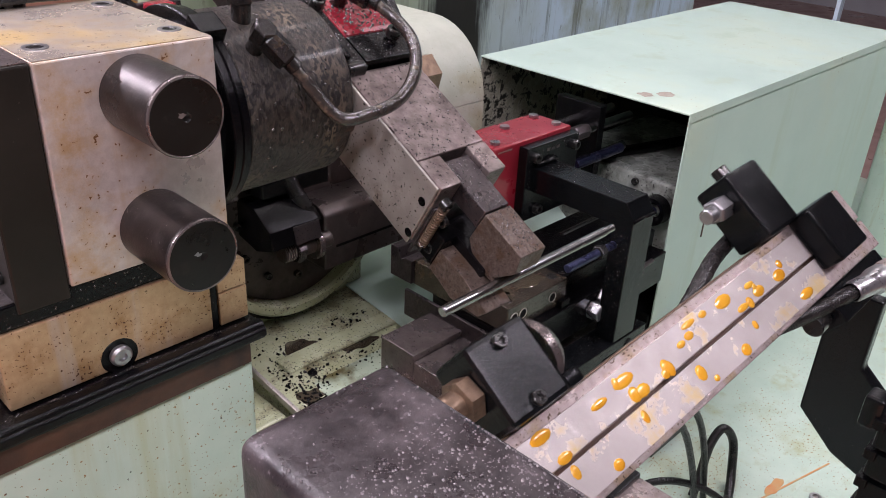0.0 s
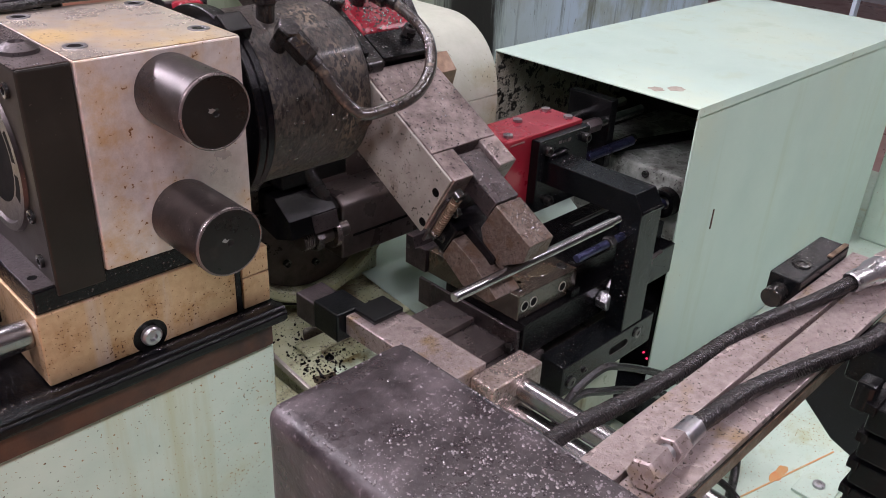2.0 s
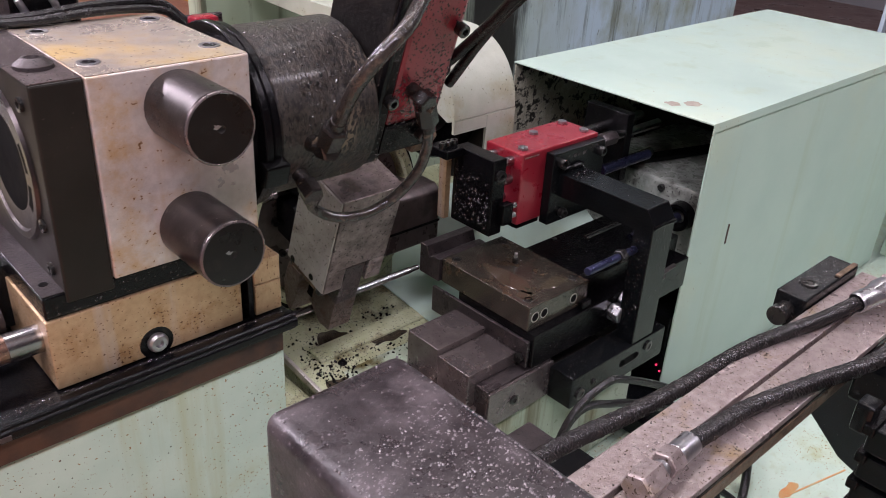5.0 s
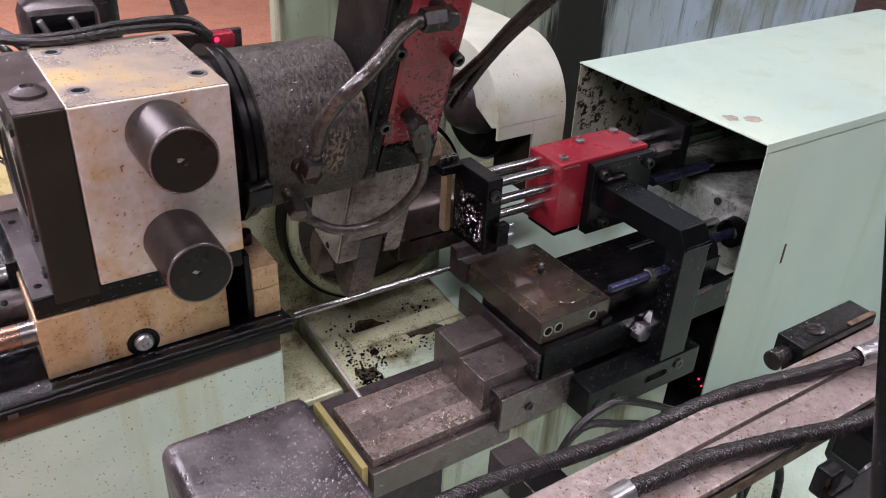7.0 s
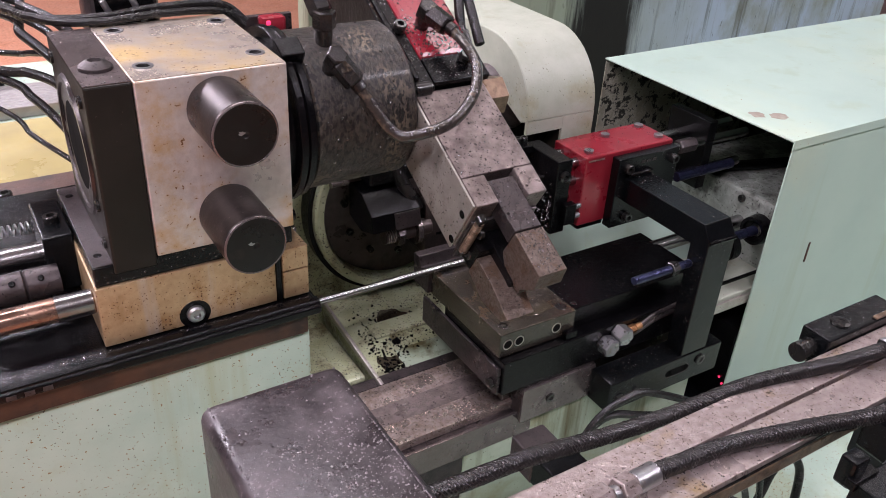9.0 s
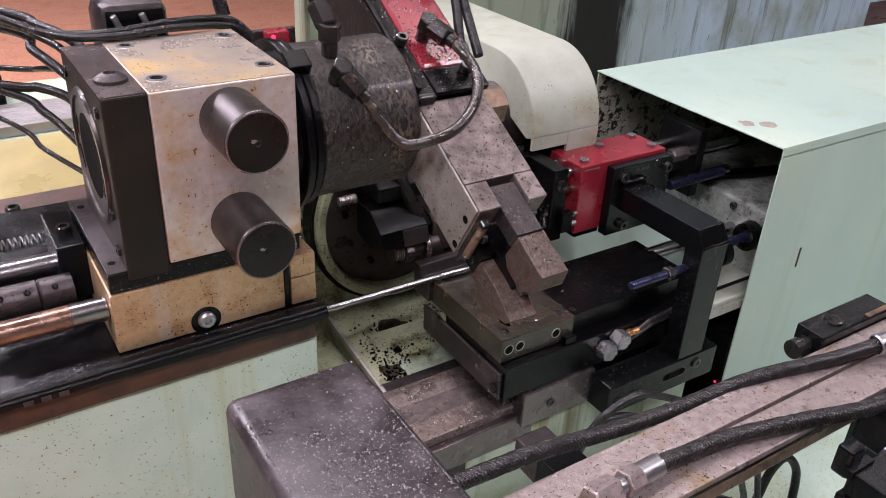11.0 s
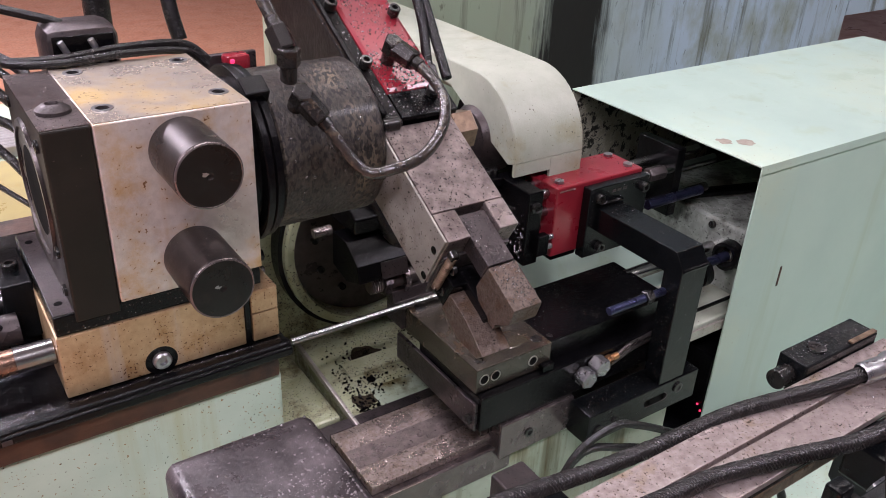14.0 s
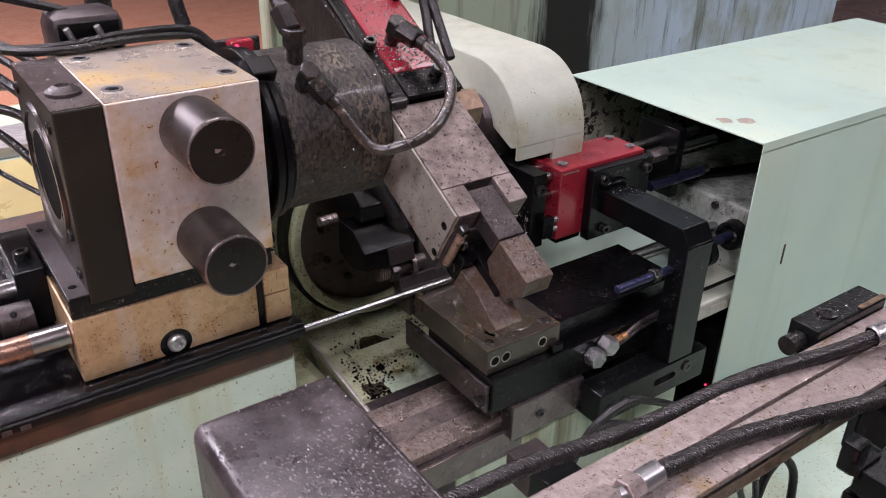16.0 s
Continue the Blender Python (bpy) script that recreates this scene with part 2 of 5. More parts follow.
# lighter specks paint the glints of the wet hose
RUBBER = surface("black_hose_rubber", (0.006, 0.006, 0.006), (0.011, 0.010, 0.010), 0.24, 0, 600, (0.016, 0.015, 0.014), 30, 0.58, 0.1, 0.55, 330, rough_var=0.07,
                 spec=0.45, speck=(0.04, 0.036, 0.032), speck_scale=520, speck_at=0.73)
GRIME = surface("grimy_oiled_black_steel", (0.0045, 0.004, 0.0038), (0.0085, 0.0075, 0.007), 0.48, 0.0, 90, (0.020, 0.016, 0.012), 22, 0.55, 0.14, 0.5, 170, spec=0.22,
                speck=(0.05, 0.042, 0.035), speck_scale=330, speck_at=0.90, speck_mask=0.36)
SMEAR = surface("orange_rust_smear", (0.52, 0.20, 0.05), (0.46, 0.30, 0.12), 0.4, 0, 60, (0.40, 0.36, 0.18), 20, 0.52, 0.15, 0.1, 200)
BRAID = surface("glossy_black_braid", (0.020, 0.018, 0.018), (0.036, 0.032, 0.031), 0.26, 0.2, 300, (0.012, 0.011, 0.011), 30, 0.55, 0.1, 0.0, 330, rough_var=0.08, spec=0.7)
BLUED = surface("blued_stud_steel", (0.05, 0.055, 0.12), (0.035, 0.04, 0.08), 0.3, 0.8, 80, None, 20, bump=0.1, bump_scale=300)
BEAM = surface("pinkish_worn_beam_steel", (0.41, 0.345, 0.33), (0.26, 0.21, 0.195), 0.36, 0.6, 110, (0.27, 0.19, 0.095), 16, 0.55, 0.14, 0.4, 300,
               speck=(0.07, 0.045, 0.025), speck_scale=330, speck_at=0.80, speck_mask=0.32)
WETBEAM = surface("wet_beam_steel", (0.66, 0.61, 0.585), (0.56, 0.51, 0.49), 0.22, 0.45, 30, (0.60, 0.47, 0.25), 20, 0.56, 0.1, 0.2, 90, coat=0.6)
HOSEBROWN = surface("clear_brown_hose", (0.020, 0.017, 0.015), (0.040, 0.033, 0.027), 0.13, 0, 120, (0.085, 0.065, 0.045), 60, 0.57, 0.1, 0.5, 220, coat=0.4, rough_var=0.05)
OILFILM = surface("thin_oil_film", (0.075, 0.060, 0.040), (0.055, 0.045, 0.03), 0.04, 0.3, 20, None, 12, bump=0.02, bump_scale=40, coat=0.8, rough_var=0.02)
DROPS = surface("oil_drop_gloss", (0.026, 0.023, 0.020), (0.045, 0.038, 0.032), 0.14, 0.0, 60, None, 12, bump=0, coat=1.0, rough_var=0.02, spec=0.8)
# pale colour paints lamp glints on wet oil spatter
GLINTDROPS = surface("pale_spatter_glints", (0.15, 0.135, 0.138), (0.08, 0.07, 0.072), 0.3, 0.0, 200, None, 12, bump=0, coat=0.3)
OIL = surface("amber_oil", (0.55, 0.24, 0.012), (0.62, 0.32, 0.03), 0.08, 0, 30, None, 12, bump=0.1, bump_scale=60, coat=1.0)
# paler stain and specks paint the sheen on the oil-spattered top
SCALED = surface("oil_spattered_sheen_top", (0.014, 0.011, 0.012), (0.034, 0.028, 0.029), 0.34, 0.0, 120, (0.070, 0.058, 0.060), 24, 0.47, 0.2, 0.2, 160,
                 spec=0.4, speck=(0.16, 0.14, 0.145), speck_scale=300, speck_at=0.87, speck_mask=0.48, speck_soft=0.16)
ORANGE = surface("orange_epoxy_floor_paint", (0.64, 0.32, 0.205), (0.44, 0.20, 0.12), 0.4, 0, 60, (0.46, 0.21, 0.12), 6, 0.56, 0.2, 0.15, 120,
                 speck=(0.34, 0.15, 0.085), speck_scale=70, speck_at=0.60, speck_soft=0.08)
YELLOWISH = surface("yellow_oil_stained_tray", (0.38, 0.32, 0.13), (0.32, 0.27, 0.12), 0.35, 0.0, 15, (0.34, 0.25, 0.06), 8, 0.57, 0.2, 0.05, 200)
RIBBED = surface("grey_ribbed_cover", (0.34, 0.33, 0.32), (0.28, 0.27, 0.26), 0.4, 0.5, 40, None, 10, bump=0.1)
COPPER = surface("copper_oiled_shaft", (0.24, 0.145, 0.105), (0.32, 0.215, 0.165), 0.26, 0.85, 30, (0.22, 0.11, 0.06), 25, 0.56, 0.2, 0.1, 200)
WALLPAINT = surface("unseen_hall_paint", (0.30, 0.31, 0.33), (0.27, 0.28, 0.30), 0.7, 0, 4, None, 2, bump=0.05)
YELLOWPAINT = surface("yellow_floor_line_paint", (0.72, 0.40, 0.05), (0.66, 0.36, 0.05), 0.5, 0, 30, None, 6, bump=0.05)
BROWNFLOOR = surface("brown_floor_paint", (0.30, 0.20, 0.175), (0.26, 0.17, 0.15), 0.35, 0, 12, (0.20, 0.13, 0.11), 3, 0.56, 0.2, 0.05)
DUSTY = surface("dusty_brown_patch", (0.30, 0.26, 0.21), (0.24, 0.20, 0.16), 0.6, 0, 90, (0.34, 0.32, 0.26), 60, 0.5, 0.15, 0.3, 200)
GREASY = surface("greasy_grey_casting", (0.36, 0.39, 0.35), (0.25, 0.27, 0.24), 0.3, 0, 30, (0.06, 0.06, 0.05), 14, 0.50, 0.14, 0.3, 160, coat=0.3,
                 speck=(0.02, 0.02, 0.018), speck_scale=200, speck_at=0.80, speck_mask=0.35)
DRIVERSTEEL = surface("dark_brown_driver_steel", (0.105, 0.086, 0.080), (0.075, 0.062, 0.058), 0.34, 0.5, 60, (0.022, 0.018, 0.017), 14, 0.54, 0.2, 0.2, 260)


def glow(name, colour, strength):
    m, nt, b = nodes_of(name)
    b.inputs["Base Color"].default_value = (*colour, 1)
    b.inputs["Emission Color"].default_value = (*colour, 1)
    b.inputs["Emission Strength"].default_value = strength
    return m


FILLGLOW = glow("fill_panel_glow", (1.0, 0.97, 0.93), 6.0)
LED = glow("red_led_glow", (1.0, 0.03, 0.12), 1.6)


# ---- mesh helpers ----
def part(name, bm, material, parent=None, label=""):
    """Links a bmesh as one mesh object, under a thing or a part where one is given."""
    me = bpy.data.meshes.new(name)
    bm.normal_update()
    for f in bm.faces:
        f.smooth = True
    for e in bm.edges:
        e.smooth = False
        if len(e.link_faces) == 2:
            angle = e.calc_face_angle(0)
            small, large = sorted(q.calc_area() for q in e.link_faces)
            e.smooth = angle < 0.55 and not (angle > 0.2 and large > 6 * small)
    bm.to_mesh(me)
    bm.free()
    me.materials.append(material)
    ob = new(name, me)
    if parent:
        ob.parent = parent
    if label:
        ob["label"] = label
    return ob


def thing(name, label, category, group="", kind=""):
    return tagged(new(name), label, category, group, kind)


def bevelled(bm, width, segments=2):
    if width > 0:
        edges = [e for e in bm.edges if len(e.link_faces) == 2 and e.calc_face_angle(0) > 0.6]
        bmesh.ops.bevel(bm, geom=edges, offset=width, segments=segments, profile=0.5, affect="EDGES", clamp_overlap=True)
    return bm


def box(x0, x1, y0, y1, z0, z1, bev=0.0015, bm=None):
    b = bmesh.new()
    bmesh.ops.create_cube(b, size=1.0, matrix=Matrix.LocRotScale(((x0 + x1) / 2, (y0 + y1) / 2, (z0 + z1) / 2), None,
                                                                (abs(x1 - x0), abs(y1 - y0), abs(z1 - z0))))
    bevelled(b, bev)
    return joined(bm, b)


def joined(bm, b):
    if bm is None:
        return b
    me = bpy.data.meshes.new("tmp")
    b.to_mesh(me)
    b.free()
    bm.from_mesh(me)
    bpy.data.meshes.remove(me)
    return bm


def prism(profile, axis, a0, a1, bev=0.0015, bm=None):
    """A closed outline, given in the two axes left, drawn out along an axis from a0 to a1."""
    b = bmesh.new()

    def at(p, a):
        return {"x": (a, p[0], p[1]), "y": (p[0], a, p[1]), "z": (p[0], p[1], a)}[axis]

    lo = [b.verts.new(at(p, a0)) for p in profile]
    hi = [b.verts.new(at(p, a1)) for p in profile]
    n = len(profile)
    b.faces.new(lo)
    b.faces.new(hi[::-1])
    for i in range(n):
        b.faces.new((lo[i], hi[i], hi[(i + 1) % n], lo[(i + 1) % n]))
    bmesh.ops.recalc_face_normals(b, faces=b.faces)
    bevelled(b, bev)
    return joined(bm, b)


def smooth_sides(b):
    for f in b.faces:
        f.smooth = len(f.verts) == 4
    for e in b.edges:
        if len(e.link_faces) == 2 and e.calc_face_angle(0) > 0.5:
            e.smooth = False


def lathe(profile, p0, direction, seg=40, bm=None):
    """Turns an outline of (distance along, radius) round a line from p0."""
    b = bmesh.new()
    d = Vector(direction).normalized()
    u = d.orthogonal().normalized()
    v = d.cross(u)
    rings = []
    for a, r in profile:
        c = Vector(p0) + d * a
        if r < 1e-6:
            rings.append([b.verts.new(c)])
        else:
            rings.append([b.verts.new(c + (u * math.cos(k * math.tau / seg) + v * math.sin(k * math.tau / seg)) * r) for k in range(seg)])
    for r0, r1 in zip(rings, rings[1:]):
        for k in range(seg):
            j = (k + 1) % seg
            if len(r0) == 1 and len(r1) == 1:
                continue
            if len(r0) == 1:
                b.faces.new((r0[0], r1[j], r1[k]))
            elif len(r1) == 1:
                b.faces.new((r0[k], r0[j], r1[0]))
            else:
                b.faces.new((r0[k], r0[j], r1[j], r1[k]))
    bmesh.ops.recalc_face_normals(b, faces=b.faces)
    smooth_sides(b)
    return joined(bm, b)


def rod(p0, p1, r, seg=28, bev=0.0008, bm=None):
    p0, p1 = Vector(p0), Vector(p1)
    n = (p1 - p0).length
    bev = min(bev, r * 0.4, n * 0.4)
    return lathe([(0, 0), (0, r - bev), (bev, r), (n - bev, r), (n, r - bev), (n, 0)], p0, p1 - p0, seg, bm)


def hexagon(p0, p1, r, bm=None):
    p0, p1 = Vector(p0), Vector(p1)
    n = (p1 - p0).length
    b = lathe([(0, 0), (0, r * 0.9), (n * 0.08, r), (n * 0.92, r), (n, r * 0.86), (n, 0)], p0, p1 - p0, 6)
    for f in b.faces:
        f.smooth = False
    return joined(bm, b)


def screw(p, d, r, h, bm=None):
    """A socket-head cap screw: a head with a recessed hexagon."""
    b = lathe([(0, r), (h * 0.88, r), (h, r * 0.88), (h, r * 0.52), (h * 0.45, r * 0.5), (h * 0.45, 0)], p, d, 18)
    return joined(bm, b)


def sweep(points, r, seg=10, steps=6, bm=None):
    """A round hose through the points, smoothly bent."""
    P = [Vector(p) for p in points]
    Q = [P[0] * 2 - P[1]] + P + [P[-1] * 2 - P[-2]]
    line = []
    for i in range(1, len(Q) - 2):
        a, b_, c, d = Q[i - 1:i + 3]
        for k in range(steps):
            t = k / steps
            line.append(0.5 * ((2 * b_) + (c - a) * t + (2 * a - 5 * b_ + 4 * c - d) * t * t + (3 * b_ - a - 3 * c + d) * t ** 3))
    line.append(P[-1])
    b = bmesh.new()
    rings, up = [], None
    for i, p in enumerate(line):
        d = (line[min(i + 1, len(line) - 1)] - line[max(i - 1, 0)]).normalized()
        up = d.orthogonal().normalized() if up is None else (up - d * up.dot(d)).normalized()
        w = d.cross(up)
        rings.append([b.verts.new(p + (up * math.cos(k * math.tau / seg) + w * math.sin(k * math.tau / seg)) * r) for k in range(seg)])
    for r0, r1 in zip(rings, rings[1:]):
        for k in range(seg):
            f = b.faces.new((r0[k], r0[(k + 1) % seg], r1[(k + 1) % seg], r1[k]))
            f.smooth = True
    b.faces.new(rings[0][::-1])
    b.faces.new(rings[-1])
    bmesh.ops.recalc_face_normals(b, faces=b.faces)
    return joined(bm, b)


def braided_hose(parent, points, r, label="", strands=9, pitch=0.034, steps=10):
    """A hose through the points under a braid of thin strands wound both ways."""
    ob = part("hose", sweep(points, r, 14, steps), RUBBER, parent, label)
    P = [Vector(p) for p in points]
    Q = [P[0] * 2 - P[1]] + P + [P[-1] * 2 - P[-2]]
    line = []
    for i in range(1, len(Q) - 2):
        a, b_, c, d = Q[i - 1:i + 3]
        n = max(4, int((c - b_).length / (pitch / 12)))
        for k in range(n):
            t = k / n
            line.append(0.5 * ((2 * b_) + (c - a) * t + (2 * a - 5 * b_ + 4 * c - d) * t * t + (3 * b_ - a - 3 * c + d) * t ** 3))
    frames, up, run = [], None, 0.0
    for i, p in enumerate(line):
        d = (line[min(i + 1, len(line) - 1)] - line[max(i - 1, 0)]).normalized()
        up = d.orthogonal().normalized() if up is None else (up - d * up.dot(d)).normalized()
        run += (p - line[i - 1]).length if i else 0.0
        frames.append((p, up, d.cross(up), d, run))
    verts, faces = [], []
    for way in (1, -1):
        for k in range(strands):
            first = len(verts)
            for i, (p, u, v, d, s_) in enumerate(frames):
                w = way * s_ / pitch * math.tau + k * math.tau / strands
                out = u * math.cos(w) + v * math.sin(w)
                side = out.cross(d)
                lift = r + (0.0005 if (i // 2 + k) % 2 == (way > 0) else 0.0001)
                verts += [p + out * (r - 0.0003) - side * 0.0011, p + out * (lift + 0.0002), p + out * (r - 0.0003) + side * 0.0011]
            for i in range(len(frames) - 1):
                a = first + 3 * i
                faces += [(a, a + 1, a + 4, a + 3), (a + 1, a + 2, a + 5, a + 4)]
    me = bpy.data.meshes.new("braid")
    me.from_pydata([tuple(q) for q in verts], [], faces)
    for poly in me.polygons:
        poly.use_smooth = True
    me.materials.append(BRAID)
    braid = tagged(new("braid", me), "woven black strands round the hose", kind="stuff")
    braid.parent = ob
    return ob


def oil_drops(parent, count, seed, place, small=0.0005, large=0.0016, material=None):
    """Small flattened drops of oil scattered over a face; place(random) gives a point and the face's direction."""
    rnd = random.Random(seed)
    verts, faces = [], []
    for i in range(count):
        p, d = place(rnd)
        d = Vector(d).normalized()
        u = d.orthogonal().normalized()
        v = d.cross(u)
        r = small + (large - small) * rnd.random() ** 3
        k = len(verts)
        turn = rnd.random() * 6
        wide = rnd.uniform(0.8, 1.5)
        for h, w in ((-0.15, 1.0), (0.35, 0.75)):
            for j in range(7):
                a = turn + j * math.tau / 7
                verts.append(Vector(p) + (u * math.cos(a) * wide + v * math.sin(a)) * r * w + d * r * h)
        verts.append(Vector(p) + d * r * 0.55)
        for j in range(7):
            n = (j + 1) % 7
            faces.append((k + j, k + n, k + 7 + n, k + 7 + j))
            faces.append((k + 7 + j, k + 7 + n, k + 14))
    me = bpy.data.meshes.new("oil_spatter")
    me.from_pydata([tuple(q) for q in verts], [], faces)
    for poly in me.polygons:
        poly.use_smooth = True
    me.materials.append(material or DROPS)
    ob = tagged(new("oil_spatter", me), "scattered small drops of oil", kind="stuff")
    ob.parent = parent
    return ob

# ---- the hall: floor, with unseen walls and ceiling added round it ----
def hall():
    f = part("floor", box(-6, 9, -6, 10, -0.10, 0.0, 0), ORANGE)
    tagged(f, "speckled orange epoxy painted workshop floor", "floor", kind="structure")
    b = part("floor_walkway", box(3.4, 9, -6, 10, 0.0, 0.004, 0), BROWNFLOOR)
    tagged(b, "brown painted walkway on the workshop floor", "floor", kind="structure")
    s = part("floor_line", box(3.28, 3.38, -6, 10, 0.0, 0.005, 0), YELLOWPAINT)
    tagged(s, "yellow painted line along the walkway", "floor line", kind="structure")
    # unseen walls and ceiling, added to shut out world light and tone reflections
    for name, dims in (("wall_north", (-6, 9, 10, 10.2, 0, 4)), ("wall_south", (-6, 9, -6.2, -6, 0, 4)),
                       ("wall_east", (9, 9.2, -6, 10, 0, 4)), ("wall_west", (-6.2, -6, -6, 10, 0, 4))):
        tagged(part(name, box(*dims, 0), WALLPAINT), "added unseen pale wall closing the hall", "wall", kind="structure")
    tagged(part("ceiling", box(-6.2, 9.2, -6.2, 10.2, 4.0, 4.2, 0), WALLPAINT), "added unseen pale ceiling closing the hall", "ceiling", kind="structure")
    # glowing panels added above the lamps, out of view
    for lx, ly, lw in FILL_LAMPS:
        th = thing("fill_panel", "added long white light panel, unseen overhead", "lamp", "ceiling lamps")
        part("tray", box(lx - 0.80, lx + 0.80, ly - 0.18, ly + 0.18, 3.62, 4.0, 0.005), WALLPAINT, th)
        part("diffuser", box(lx - 0.76, lx + 0.76, ly - 0.16, ly + 0.16, 3.58, 3.618, 0.003), FILLGLOW, th, "added glowing white panel face")


hall()


# ---- machine bed, deck and covers ----
def machine_body():
    bed = thing("machine_bed", "pale mint green machine bed with oil stains", "machine bed")
    part("casting", prism([(0.592, 0.0), (0.592, 1.024), (1.02, 1.024), (1.02, 0.0)], "x", -0.9, 0.357, 0.004), MINT, bed)
    part("end_foot", box(0.3575, 0.378, 0.650, 0.78, 0.950, 1.030, 0.010), CREAM, bed, "rounded cream end foot")
    part("strip", box(-0.9, 0.352, 0.586, 0.75, 1.0265, 1.050, 0.001), RUST, bed, "brown rusty steel strip under the rail")
    rail = thing("slide_rail", "black oiled steel slide rail on the bed", "rail")
    part("rail_body", box(-0.9, 0.365, 0.580, 0.99, 1.052, 1.067, 0.0015), BLACK, rail)
    part("chamfer_strip", prism([(0.578, 1.055), (0.578, 1.062), (0.584, 1.069), (0.592, 1.069), (0.592, 1.055)], "x", -0.9, 0.3655, 0.0008), BLACK, rail)
    for i in range(3):
        part("etched_mark", box(0.045 + i * 0.016, 0.054 + i * 0.016, 0.5768, 0.5785, 1.0555, 1.0605, 0), GREYPLATE, rail, "worn scratched mark")
    oil_drops(rail, 500, 33, lambda rnd: ((rnd.uniform(-0.2, 0.36), rnd.uniform(0.593, 0.599), 1.067), (0, 0, 1)), 0.0004, 0.0013)
    oil_drops(bed, 420, 34, lambda rnd: ((rnd.uniform(-0.1, 0.355), 0.592, 1.02 - 0.30 * rnd.random() ** 1.5), (0, -1, 0)), 0.0003, 0.0008, RUST)
    # sheet deck to the right of the bed, on the floor pan
    deck = part("deck_pan", box(0.2, 2.9, -0.9, 0.592, 0.50, 0.52, 0.002), MINT)
    tagged(deck, "pale mint green oily deck pan of the machine", "deck", kind="structure")
    base = part("machine_base", box(0.22, 2.88, -0.85, 1.3, 0.0, 0.50, 0.01), MINT)
    tagged(base, "mint green lower machine base", "machine base", kind="structure")

    pan = thing("splash_panel", "tall streaked mint green splash panel with dark runs", "panel")
    part("sheet", box(0.75, 2.86, 1.50, 1.52, 0.0, 2.1, 0.002), PANEL, pan)
    part("sheet", box(2.866, 4.4, 1.50, 1.52, 1.0, 2.1, 0.002), PANEL, pan)
    part("leg", box(4.35, 4.4, 1.4995, 1.5205, 0.0, 1.0, 0.002), PANEL, pan)
    part("edge_fold", box(0.74, 0.752, 1.47, 1.525, 0.5, 2.1, 0.002), PANEL, pan)

    cab = thing("sheet_cover", "mint green sheet metal cover open at one end", "machine cover")
    part("top_sheet", box(1.184, 2.19, 0.598, 1.048, 1.102, 1.105, 0.001), MINT_CLEAN, cab)
    part("side_sheet", box(1.190, 2.19, 0.600, 0.603, 0.52, 1.1015, 0.0005), MINT_CLEAN, cab)
    part("back_sheet", box(1.184, 2.19, 1.042, 1.045, 0.52, 1.1015, 0.0005), SPECKLED, cab, "inner sheet splashed with black oil")
    part("end_sheet", box(2.186, 2.189, 0.6035, 1.0415, 0.52, 1.1015, 0.0005), MINT_CLEAN, cab)
    part("seam", box(1.184, 2.19, 0.5965, 0.5995, 1.090, 1.1065, 0.001), MINT_CLEAN, cab)
    part("scratch", box(1.317, 1.321, 0.5985, 0.5998, 0.845, 0.885, 0), RUST, cab, "short dark scratch in the paint")
    for sx, sy, r in ((1.222, 0.704, 0.016), (1.252, 0.684, 0.018)):
        bm = bmesh.new()
        rnd = random.Random(int(sx * 1000))
        vs = [bm.verts.new((sx + 0.9 * r * (0.7 + 0.5 * rnd.random()) * math.cos(a * math.tau / 14),
                            sy + 0.9 * r * (0.7 + 0.5 * rnd.random()) * math.sin(a * math.tau / 14), 1.1053)) for a in range(14)]
        bm.faces.new(vs)
        part("stain", bm, DUSTY, cab, "brown worn patch in the paint")
    part("inner_brace", box(1.62, 1.65, 0.61, 1.03, 0.52, 1.09, 0.001), DARKPLATE, cab, "dark inner brace")

    side = thing("side_housing", "mint green housing wall beside the cover", "machine housing")
    part("wall", box(2.25, 2.9, 0.35, 0.60, 0.52, 1.02, 0.006), MINT, side)

    # column and drip tray below the spindle
    col = thing("drip_column", "oily mint green column with a chip-strewn drip tray", "machine column")
    part("column", prism([(0.79, 0.52), (0.79, 0.7400), (1.30, 0.7950), (1.30, 0.52)], "x", 0.545, 1.9, 0.003), MINT_OILY, col)
    part("rim", prism([(0.740, 0.735), (0.742, 0.747), (1.10, 0.7860), (1.10, 0.775)], "x", 0.538, 0.5445, 0.001), SIDESTEEL, col, "worn bare tray edge")
    part("tray_sheet", prism([(0.742, 0.722), (0.742, 0.7345), (0.789, 0.7396), (0.789, 0.722)], "x", 0.5445, 1.0, 0.001), MINT_OILY, col)
    part("post", box(0.42, 0.537, 0.80, 1.15, 0.52, 0.733, 0.006), MINT_OILY, col)
    part("post_leg", box(0.395, 0.418, 0.76, 1.15, 0.52, 1.02, 0.006), MINT_OILY, col)
    part("back_block", box(0.375, 0.84, 0.990, 1.30, 0.7, 1.12, 0.01), MINT_OILY, col)
    part("pivot_boss", rod((0.47, 0.775, 0.715), (0.537, 0.775, 0.715), 0.024), GREYPLATE, col, "round grey pivot boss")
    part("pivot_shaft", rod((0.44, 0.765, 0.690), (0.53, 0.765, 0.690), 0.012), CHROME, col)
    part("clean_sheet", prism([(0.792, 0.7442), (0.792, 0.7472), (1.20, 0.7912), (1.20, 0.7882)], "x", 0.800, 1.40, 0.0008), MINT_CLEAN, col, "clean pale mint sheet")
    part("back_slope", prism([(0.838, 0.775), (0.838, 0.790), (1.0, 0.900), (1.0, 0.885)], "x", 0.88, 1.32, 0.002), MINT_CLEAN, col, "clean mint sloping sheet")
    rnd = random.Random(4)
